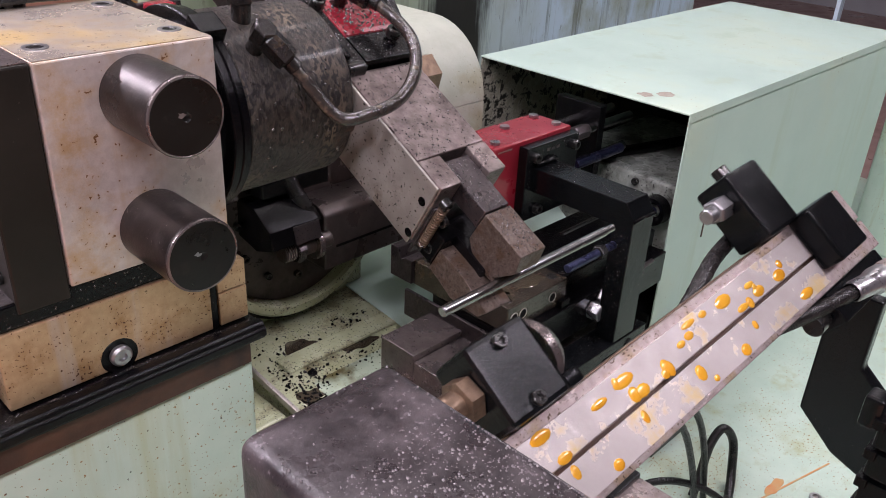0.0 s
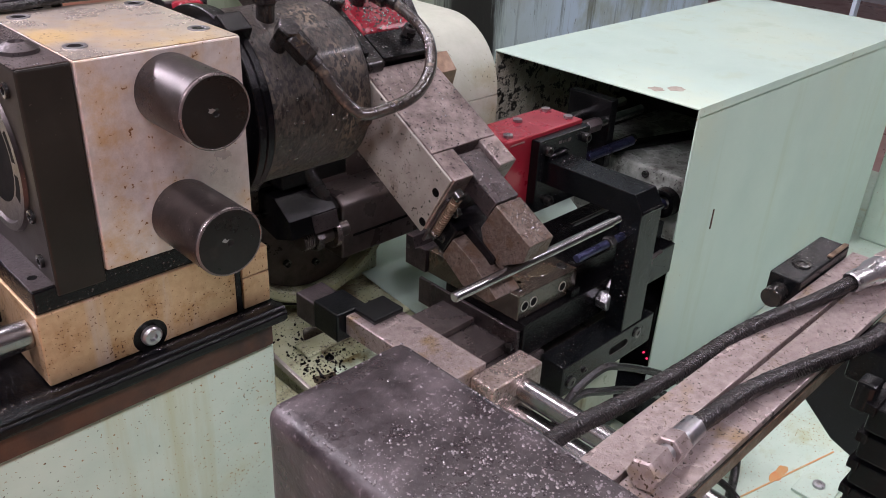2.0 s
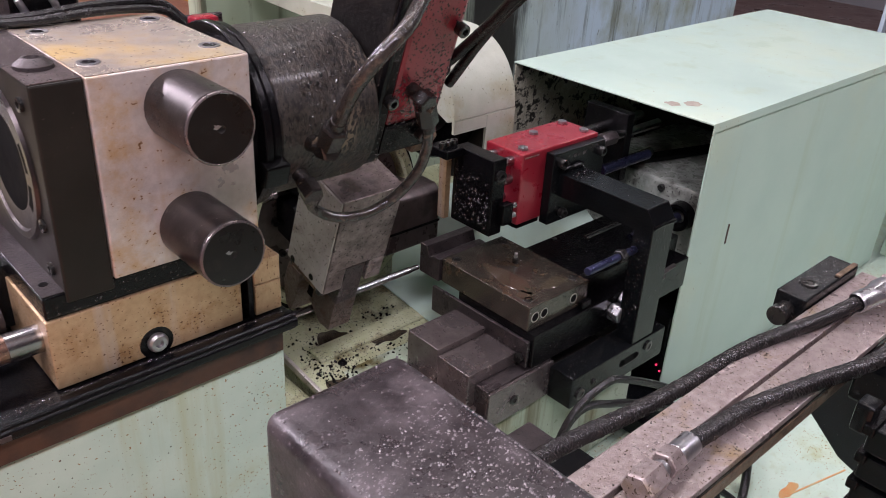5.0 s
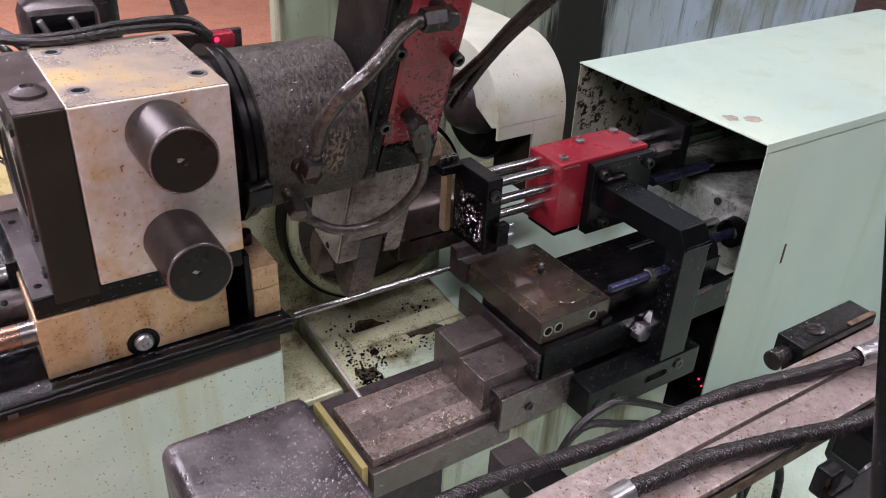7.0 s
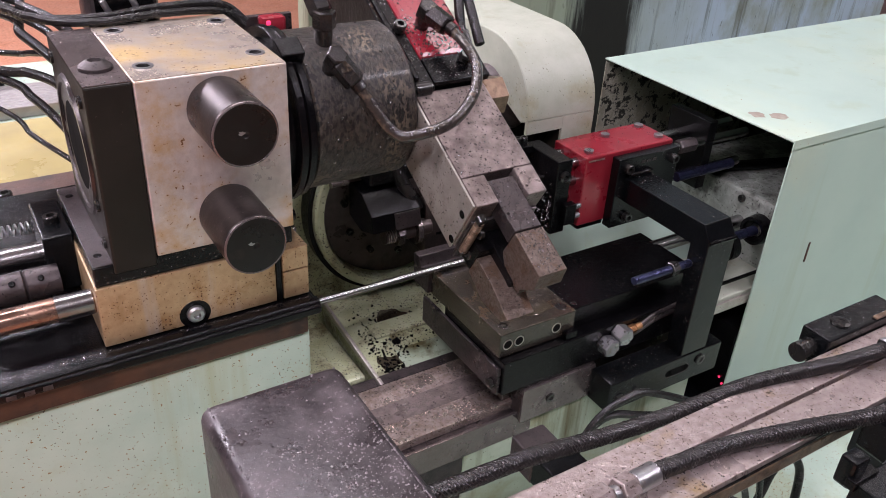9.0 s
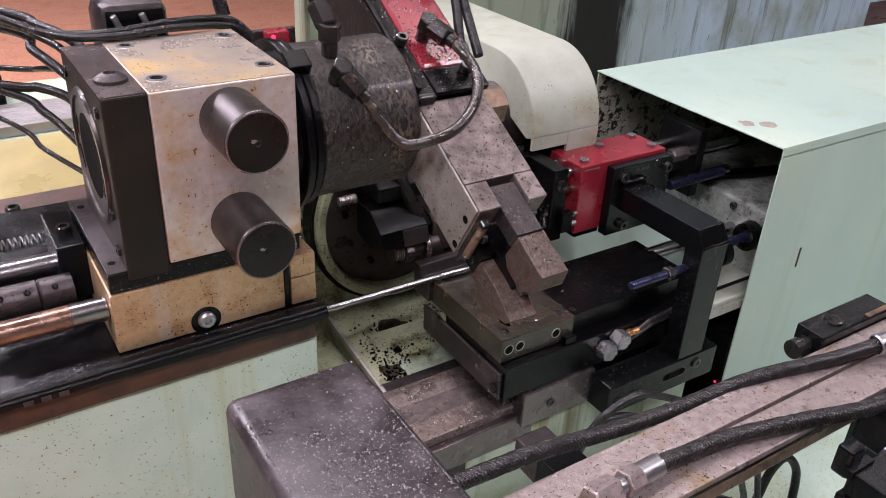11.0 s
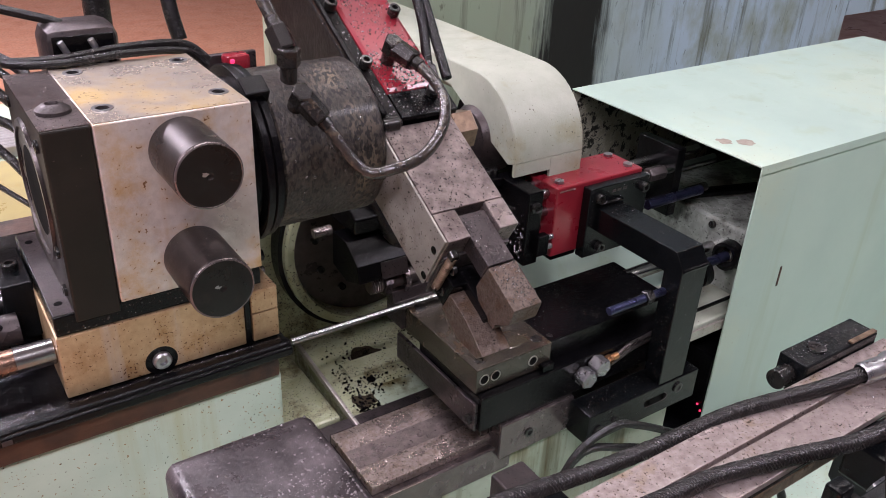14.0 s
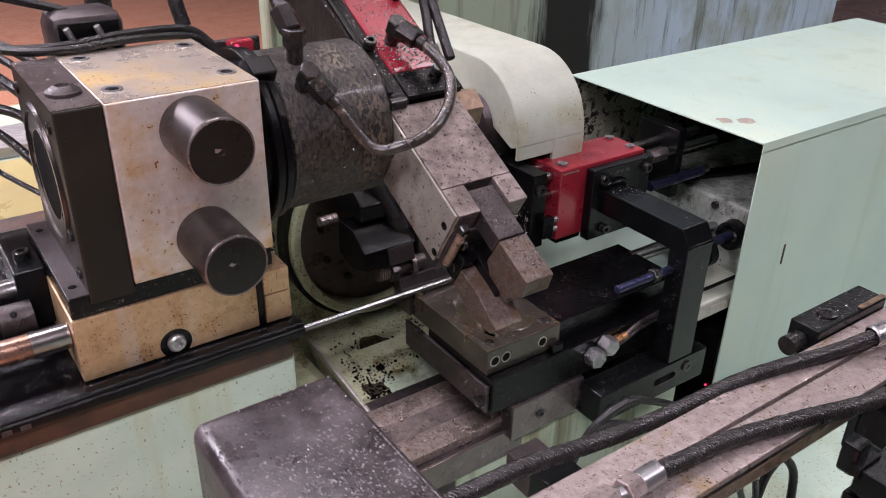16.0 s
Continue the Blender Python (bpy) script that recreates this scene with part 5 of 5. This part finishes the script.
def loader():
    l = thing("loading_beam", "worn steel loading beam with hose fittings and clamps", "loader")

    def lb(x0, x1, y0, y1, z0, z1, bev=0.0015):
        b = box(x0, x1, y0, y1, z0, z1, bev)
        b.transform(Matrix.Translation(-Vector(BEAM_AXIS)))
        return b

    def at(x, y, z):
        return Vector((x, y, z)) - Vector(BEAM_AXIS)

    part("bar", lb(0.36, 0.97, 0.2195, 0.2530, 1.030, 1.060, 0.001), BEAM, l, "pinkish grey worn steel bar")
    part("bar", lb(0.36, 0.97, 0.1750, 0.2155, 1.030, 1.0595, 0.001), BEAM, l, "pinkish grey worn steel bar")
    part("web", lb(0.36, 0.97, 0.2156, 0.2194, 1.034, 1.0500, 0.0005), RUST, l)
    part("wet_face", lb(0.36, 0.835, 0.1840, 0.2140, 1.0255, 1.0296, 0.0005), WETBEAM, l, "wet under face")
    part("wet_face", lb(0.36, 0.835, 0.2180, 0.2470, 1.0255, 1.0296, 0.0005), WETBEAM, l, "wet under face")
    part("under_clamp", lb(0.840, 0.905, 0.170, 0.235, 1.000, 1.0295, 0.004), BLACKPAINT, l, "black clamp under the beam end")
    part("edge_groove", lb(0.36, 0.97, 0.1742, 0.1748, 1.049, 1.053, 0.0001), BLACK, l)
    part("brass_strip", lb(0.36, 0.97, 0.1735, 0.1748, 1.034, 1.048, 0.0003), DULLBRASS, l, "brown oily edge strip")
    rnd = random.Random(12)
    bm = bmesh.new()
    for i in range(30):
        x = 0.40 + rnd.random() * 0.42
        y = rnd.choice((0.1880, 0.1960, 0.2060, 0.2240, 0.2380)) + rnd.random() * 0.006
        m = Matrix.Translation(at(x, y, 1.0255)) @ Matrix.Diagonal((0.004 + 0.010 * rnd.random() ** 2, 0.003 + 0.005 * rnd.random(), 0.0010, 1))
        bmesh.ops.create_icosphere(bm, subdivisions=2, radius=1.0, matrix=m)
    for f in bm.faces:
        f.smooth = True
    tagged(part("amber_oil", bm, OIL, l), "amber drops of oil", kind="stuff")
    nb = part("near_block", lb(0.375, 0.440, 0.104, 0.1730, 1.006, 1.060, 0.005), BLACKPAINT, l, "black rotary end block")
    part("white_pad", lathe([(0, 0.030), (0.008, 0.030), (0.016, 0.024), (0.020, 0.010), (0.020, 0)], at(0.4405, 0.135, 1.032), (1, 0, 0), 28), STEPSTEEL, nb, "pale round cap")
    part("block_flange", lb(0.440, 0.458, 0.160, 0.1730, 1.008, 1.056, 0.003), BLACKPAINT, nb)
    part("elbow_nut", hexagon(at(0.375, 0.135, 1.032), at(0.360, 0.135, 1.032), 0.018), DULLBRASS, nb)
    part("brass_elbow", sweep([at(0.362, 0.135, 1.032), at(0.345, 0.135, 1.033), at(0.332, 0.140, 1.036), at(0.326, 0.154, 1.042), at(0.326, 0.170, 1.045)], 0.012, 14), DULLBRASS, nb, "brass elbow")
    for y in (0.114, 0.164):
        part("block_screw", screw(at(0.405, y, 1.006), (0, 0, -1), 0.006, 0.004), BOLTBLACK, nb)
    # clamp block at the far end
    c = part("clamp_block", lb(0.820, 0.955, 0.2540, 0.290, 1.030, 1.072, 0.002), BLACKPAINT, l, "black clamp block")
    part("clamp_screw", rod(at(0.820, 0.274, 1.052), at(0.797, 0.274, 1.052), 0.0115, 24), BOLTBLACK, c)
    part("clamp_bolt", screw(at(0.862, 0.272, 1.072), (0, 0, 1), 0.0105, 0.002), BOLTBLACK, c)
    part("bronze_wiper", lb(0.905, 0.954, 0.2548, 0.2610, 1.0722, 1.0745, 0.0006), DULLBRASS, c, "thin dull brass strip")
    # black disc painting the shade of a front hole
    part("front_hole", rod(at(0.845, 0.2543, 1.048), at(0.845, 0.2537, 1.048), 0.008, 18), HOLESHADE, c)
    ec = part("end_clamp", lb(0.775, 0.840, 0.095, 0.1730, 1.010, 1.0560, 0.004), BLACKPAINT, l, "black end clamp")
    part("clamp_fitting", hexagon(at(0.775, 0.120, 1.033), at(0.752, 0.120, 1.033), 0.013), BRIGHT, ec)
    part("fitting_stem", rod(at(0.752, 0.120, 1.033), at(0.738, 0.120, 1.033), 0.008, 16), BRIGHT, ec)
    part("end_bolt", rod(at(0.81, 0.095, 1.035), at(0.81, 0.083, 1.035), 0.009, 18), BOLTBLACK, ec)
    # hose fittings on the back
    for (p0, p1, r) in (((0.425, 0.200, 1.074), (0.505, 0.204, 1.074), 0.013),):
        p0, p1 = at(*p0), at(*p1)
        d = (p1 - p0).normalized()
        e = part("hose_fitting", hexagon(p0, p0 + d * 0.030, r * 1.15), BEAM, l, "grey hexagon hose fitting")
        part("stem", rod(p0 + d * 0.030, p0 + d * 0.040, r * 0.6, 16), BRIGHT, e)
        part("nut", hexagon(p0 + d * 0.040, p0 + d * 0.058, r), BEAM, e)
        part("sleeve", rod(p0 + d * 0.058, p1 + d * 0.004, r * 0.82, 20), BRIGHT, e)
    braided_hose(l, [at(0.505, 0.204, 1.074), at(0.545, 0.203, 1.071), at(0.600, 0.199, 1.069), at(0.680, 0.180, 1.069), at(0.75, 0.160, 1.069), at(0.80, 0.152, 1.068), at(0.86, 0.140, 1.055)], 0.0080, "black braided hose")
    oil_drops(l, 700, 55, lambda rnd: (at(rnd.uniform(0.37, 0.96), rnd.choice((rnd.uniform(0.177, 0.213), rnd.uniform(0.222, 0.251))), 1.0598), (0, 0, 1)), 0.0003, 0.0010)
    oil_drops(l, 420, 56, lambda rnd: (at(rnd.uniform(0.823, 0.950), rnd.uniform(0.257, 0.288), 1.072), (0, 0, 1)), 0.0004, 0.0012)
    return l


LOADER = loader()


def loader_surroundings():
    h = thing("supply_hose", "black braided supply hose over the loading beam", "hose")
    braided_hose(h, [(0.860, 0.212, 1.078), (0.80, 0.230, 1.067), (0.70, 0.254, 1.062), (0.60, 0.267, 1.052), (0.52, 0.270, 1.058), (0.42, 0.270, 1.075), (0.33, 0.275, 1.075), (0.25, 0.300, 1.06)], 0.0078)
    f = part("sleeve", lathe([(0, 0.0105), (0.002, 0.0120), (0.03, 0.0125), (0.036, 0.0155), (0.05, 0.0155)], (0.852, 0.214, 1.0775), (45, -12, 6), 12), BRIGHT, h, "crimped bright sleeve")
    part("nut", hexagon((0.900, 0.201, 1.083), (0.935, 0.192, 1.087), 0.0175), BEAM, h)
    s = thing("beam_support", "black angled support plate behind the loading beam", "support")
    part("plate", prism([(0.02, 0.76), (0.02, 0.90), (0.175, 0.90), (0.205, 0.925), (0.205, 1.02), (0.262, 1.02), (0.262, 0.835), (0.21, 0.79), (0.13, 0.76)], "x", 0.972, 0.992, 0.003), BLACKPAINT, s)
    part("leg", box(0.9725, 0.9915, 0.03, 0.10, 0.52, 0.7595, 0.003), BLACKPAINT, s)
    d = thing("drag_chain", "black stepped cable chain on the deck", "cable chain")
    for i in range(5):
        part("link", box(0.67 + 0.004 * i, 0.76, 0.020 + 0.0 * i, 0.118, 1.035 - 0.034 * i, 1.062 - 0.034 * i, 0.002), BLACKPAINT, d)
        part("link_lip", box(0.665 + 0.004 * i, 0.7, 0.112, 0.122, 1.055 - 0.034 * i, 1.066 - 0.034 * i, 0.001), BLACK, d)
    part("chain_hook", box(0.668, 0.690, 0.118, 0.135, 1.050, 1.082, 0.003), BLACKPAINT, d)
    fp = thing("floor_bracket", "small pale bolted bracket on the deck", "bracket")
    part("plate", box(1.16, 1.24, 0.225, 0.285, 0.5205, 0.526, 0.001), MINT, fp)
    part("bolt", screw((1.20, 0.255, 0.526), (0, 0, 1), 0.010, 0.006), BRIGHT, fp)
    c = thing("deck_cable", "thin black cable looped on the deck", "cable")
    part("loop", sweep([(0.80, 0.55, 0.525), (0.86, 0.48, 0.56), (0.95, 0.43, 0.60), (1.02, 0.38, 0.58), (1.05, 0.33, 0.54), (1.0, 0.28, 0.527), (0.92, 0.27, 0.527)], 0.006, 10), RUBBER, c)
    c2 = thing("deck_cable", "thin black cable looped beside the foot block", "cable")
    part("loop", sweep([(0.66, 0.47, 0.70), (0.70, 0.46, 0.83), (0.755, 0.45, 0.872), (0.80, 0.44, 0.864), (0.89, 0.42, 0.816), (0.972, 0.40, 0.75), (1.02, 0.39, 0.66), (1.05, 0.38, 0.526)], 0.0055, 10), RUBBER, c2)
    c3 = thing("deck_cable", "thin black cable looped below the foot block", "cable")
    part("loop", sweep([(0.64, 0.47, 0.66), (0.704, 0.46, 0.83), (0.776, 0.44, 0.836), (0.85, 0.42, 0.806), (0.934, 0.40, 0.745), (0.99, 0.39, 0.64), (1.03, 0.385, 0.526)], 0.0055, 10), RUBBER, c3)
    c4 = thing("deck_cable", "thick black cable standing in a loop on the deck", "cable")
    part("loop", sweep([(1.05, 0.40, 0.5265), (1.075, 0.405, 0.555), (1.10, 0.41, 0.60), (1.125, 0.405, 0.625), (1.142, 0.39, 0.60), (1.130, 0.375, 0.55), (1.10, 0.36, 0.5275), (1.04, 0.34, 0.5275)], 0.0075, 12), RUBBER, c4)
    o = puddle("oil_stain", 1.187, 0.317, 0.5204, 0.034, 0.010, 91, SMEAR, None)
    tagged(o, "orange rusty oil smear on the deck", "stain")
    o = part("deck_seam", prism([(1.080, 0.335 - 0.0015), (1.080, 0.335 + 0.0015), (1.314, 0.275 + 0.0015), (1.314, 0.275 - 0.0015)], "z", 0.5202, 0.5212, 0), SMEAR)
    tagged(o, "thin yellowed seam in the deck pan", "seam", kind="structure")
    st = thing("slanted_post", "dark slanted round post beside the machine", "post")
    part("post", rod((0.683, 0.213, 1.599), (0.224, -0.515, 0.0), 0.022, 28), BLACKPAINT, st)


loader_surroundings()


# ---- foreground box ----
def foreground_box():
    b = thing("switch_housing", "mint green post box with a black oil-spattered top", "machine housing")
    part("body", box(0.1503, 0.2467, 0.0983, 0.2802, 0.0, 1.1495, 0.003), MINT, b)
    part("top", bevelled(box(0.1500, 0.2470, 0.098, 0.2805, 1.1500, 1.2400, 0), 0.009, 4), SCALED, b, "black top with oil spatter and painted sheen")

    # pale drops crowd the near half to paint the lamp's reflection there
    def near_clump(rnd):
        cx, cy, wide = rnd.choice(((0.200, 0.150, 0.028), (0.215, 0.185, 0.030), (0.180, 0.135, 0.024), (0.200, 0.190, 0.060)))
        x, y = rnd.gauss(cx, wide), rnd.gauss(cy, wide)
        if rnd.random() < 0.6:
            x, y = rnd.uniform(0.156, 0.241), 0.104 + 0.12 * rnd.random() ** 1.6
        return (min(max(x, 0.156), 0.241), min(max(y, 0.104), 0.274), 1.2400), (0, 0, 1)

    oil_drops(b, 2600, 54, near_clump, 0.00025, 0.0010, GLINTDROPS)


foreground_box()


# ---- unloading slide ----
def unloader():
    u = thing("unloader", "steel unloading bar with a black gripping tip", "unloader")
    part("bar", box(0.562, 0.630, 0.545, 0.745, 0.870, 0.9000, 0.002), BEAM, u, "worn pinkish steel bar")
    part("tip", box(0.548, 0.600, 0.7455, 0.800, 0.860, 0.9040, 0.003), BLACKPAINT, u, "black tip block")
    part("tip_jaw", box(0.550, 0.598, 0.800, 0.845, 0.855, 0.8960, 0.003), GREYPLATE, u)
    part("tip_plate", box(0.575, 0.628, 0.700, 0.7440, 0.9003, 0.9080, 0.002), BLACKPAINT, u)
    part("shaft", rod((0.660, 0.02, 0.866), (0.660, 0.506, 0.866), 0.0155), CHROME, u, "bright polished shaft")
    part("shaft", rod((0.648, 0.02, 0.832), (0.648, 0.506, 0.832), 0.0155), CHROME, u, "bright polished shaft")
    part("cross_head", box(0.600, 0.695, 0.505, 0.5445, 0.815, 0.892, 0.003), SCRAPED, u)
    return u


UNLOADER = unloader()


def cables():
    for i, pts in enumerate((
            [(-0.10, 1.20, 1.36), (0.129, 0.95, 1.338), (0.157, 0.90, 1.333), (0.175, 0.85, 1.332), (0.185, 0.80, 1.330), (0.190, 0.779, 1.318)],
            [(-0.10, 1.20, 1.35), (0.120, 0.95, 1.332), (0.150, 0.89, 1.326), (0.172, 0.84, 1.318), (0.180, 0.79, 1.306)],
            [(-0.10, 1.22, 1.32), (0.126, 0.95, 1.319), (0.149, 0.88, 1.308), (0.172, 0.82, 1.292), (0.182, 0.779, 1.280)],
            [(-0.10, 1.20, 1.25), (0.117, 0.95, 1.272), (0.157, 0.88, 1.286), (0.186, 0.80, 1.304)],
            [(-0.10, 1.18, 1.25), (0.111, 0.92, 1.261), (0.146, 0.87, 1.268), (0.172, 0.82, 1.264), (0.173, 0.779, 1.242)],
            [(-0.10, 1.18, 1.27), (0.109, 0.92, 1.255), (0.146, 0.86, 1.241), (0.170, 0.779, 1.223)],
            [(-0.10, 1.17, 1.28), (0.103, 0.92, 1.221), (0.137, 0.86, 1.198), (0.166, 0.779, 1.193)],
            [(0.06, 0.95, 1.37), (0.130, 0.84, 1.350), (0.164, 0.80, 1.345), (0.217, 0.782, 1.346), (0.28, 0.785, 1.350), (0.345, 0.790, 1.346), (0.372, 0.785, 1.326)],
            [(0.06, 0.97, 1.35), (0.130, 0.85, 1.345), (0.170, 0.79, 1.3440), (0.217, 0.772, 1.3440), (0.28, 0.775, 1.3460), (0.345, 0.782, 1.340), (0.368, 0.780, 1.322)],
            [(0.05, 1.0, 1.43), (0.12, 0.90, 1.400), (0.18, 0.85, 1.385), (0.225, 0.835, 1.372), (0.245, 0.835, 1.360)])):
        c = thing("cable", "black oily machine cable running to the head", "cable", "head cables")
        part("sheath", sweep(pts, (0.0055, 0.0045, 0.0055, 0.0035, 0.0055, 0.005, 0.003, 0.0045, 0.0042, 0.005)[i], 10, 8), RUBBER, c)
    c = thing("riser_hose", "black oily hose rising behind the head", "hose")
    part("sheath", sweep([(0.355, 0.83, 1.34), (0.350, 0.84, 1.38), (0.352, 0.86, 1.45), (0.36, 0.90, 1.6)], 0.0085, 12), RUBBER, c)
    c = thing("riser_pipe", "thick black pipe behind the head", "pipe")
    part("sheath", sweep([(0.33, 1.1, 1.03), (0.33, 1.11, 1.3), (0.34, 1.15, 1.6)], 0.018, 14), RUBBER, c)


cables()


# ---- what moves ----
def turned(angle, dx=0.0):
    return pose(HEAD_AXIS[0] + dx, HEAD_AXIS[1], HEAD_AXIS[2], angle, 0, 0)


def motions():
    shift = [(0, 0), (4.8, 0), (5.5, -0.036), (6.6, -0.036), (6.8, -0.031), (7.0, -0.021), (7.2, -0.010), (7.4, -0.001), (7.5, 0), (16, 0)]
    walk(HEAD, [(t, pose(dx, 0, 0)) for t, dx in shift])
    arm = [(0, 0, 0), (3.2, 0, 0), (3.3, 11, 0), (3.4, 31.5, 0), (3.5, 43, 0), (3.6, 52, 0), (3.7, 58.5, 0), (3.8, 65, 0), (3.9, 69.5, 0), (4.0, 74, 0),
           (4.1, 78, 0), (4.8, 78.4, 0), (5.5, 78.4, -0.036), (6.6, 78.4, -0.036), (6.8, 78.4, -0.031), (7.0, 78.4, -0.021), (7.2, 78.4, -0.010),
           (7.3, 78.4, -0.005), (7.4, 72, -0.001), (7.5, 56, 0), (7.6, 40, 0), (7.8, 25, 0), (8.0, 13.7, 0), (8.2, 6, 0), (8.4, 1.5, 0), (8.6, 0, 0), (16, 0, 0)]
    walk(ARM, [(t, turned(a, dx)) for t, a, dx in arm])
    reach = [(0, 0), (4.05, 0), (4.25, 0.066), (5.0, 0.066), (6.4, 0.066), (6.8, 0.0), (16, 0)]
    walk(GRIPPER, [(t, Matrix.Translation(DIR * d)) for t, d in reach])
    rows = []
    for t, a, r in [(0, 0, 0.290), (3.2, 0, 0.290), (3.3, 11, 0.290), (3.4, 31.5, 0.290), (3.5, 43, 0.290), (3.6, 52, 0.290), (3.7, 58.5, 0.290), (3.8, 65, 0.290),
                    (3.9, 69.5, 0.290), (4.0, 74, 0.290), (4.1, 78, 0.305), (4.25, 78.4, 0.358), (16, 78.4, 0.358)]:
        w = radians(-151.4 + a)
        rows.append((t, pose(0, HEAD_AXIS[1] + r * math.cos(w), HEAD_AXIS[2] + r * math.sin(w), 0, 0, 0)))
    walk(ROD, rows)
    walk(SLIDE, [(t, pose(dx, 0, 0)) for t, dx in ((0, 0.130), (6.5, 0.130), (6.8, 0.130), (7.0, 0.115), (7.5, 0.048), (7.8, 0.015), (8.0, 0.001), (8.1, 0), (16, 0))])
    walk(PUSHER, [(t, pose(dx, 0, 0)) for t, dx in ((0, 0), (4.8, 0), (5.8, -0.085), (8.0, -0.085), (8.25, -0.070), (8.55, -0.004), (8.7, 0), (16, 0))])
    walk(WHEEL, [(t, pose(0, dy, 0)) for t, dy in ((0, 0.060), (4.7, 0.058), (7.5, 0.054), (8.7, 0.050), (9.6, 0.038), (10.8, 0.024), (11.5, 0.012), (12.5, 0.003), (14, 0.0), (16, 0.0))])
    rows = []
    middle = Vector((0, 0.214 - BEAM_AXIS[1], 1.045 - BEAM_AXIS[2]))
    for t, a, y, z in ((0, -142, 0.270, 1.080), (0.1, -134, 0.268, 1.086), (0.2, -118, 0.266, 1.092), (0.3, -101, 0.264, 1.096), (0.4, -84, 0.256, 1.094), (0.5, -66, 0.244, 1.086),
                       (0.6, -34, 0.226, 1.065), (0.7, -9, 0.217, 1.051), (0.8, 0, 0.214, 1.045), (16, 0, 0.214, 1.045)):
        m = pose(0, 0, 0, 0, a / 40, 0) @ pose(0, 0, 0, a, 0, 0)
        pivot = middle + Vector((0.6, 0, 0))
        rows.append((t, Matrix.Translation(Vector((0.6, y, z)) - m @ pivot) @ m))
    walk(LOADER, rows)
    walk(UNLOADER, [(t, pose(0, dy, 0)) for t, dy in ((0, -0.40), (1.0, -0.40), (1.2, -0.20), (1.4, -0.11), (1.6, -0.05), (2.0, -0.01), (2.3, 0), (3.2, 0), (3.4, -0.03), (3.7, -0.12), (4.0, -0.26), (4.3, -0.38), (4.5, -0.40), (16, -0.40))])


motions()
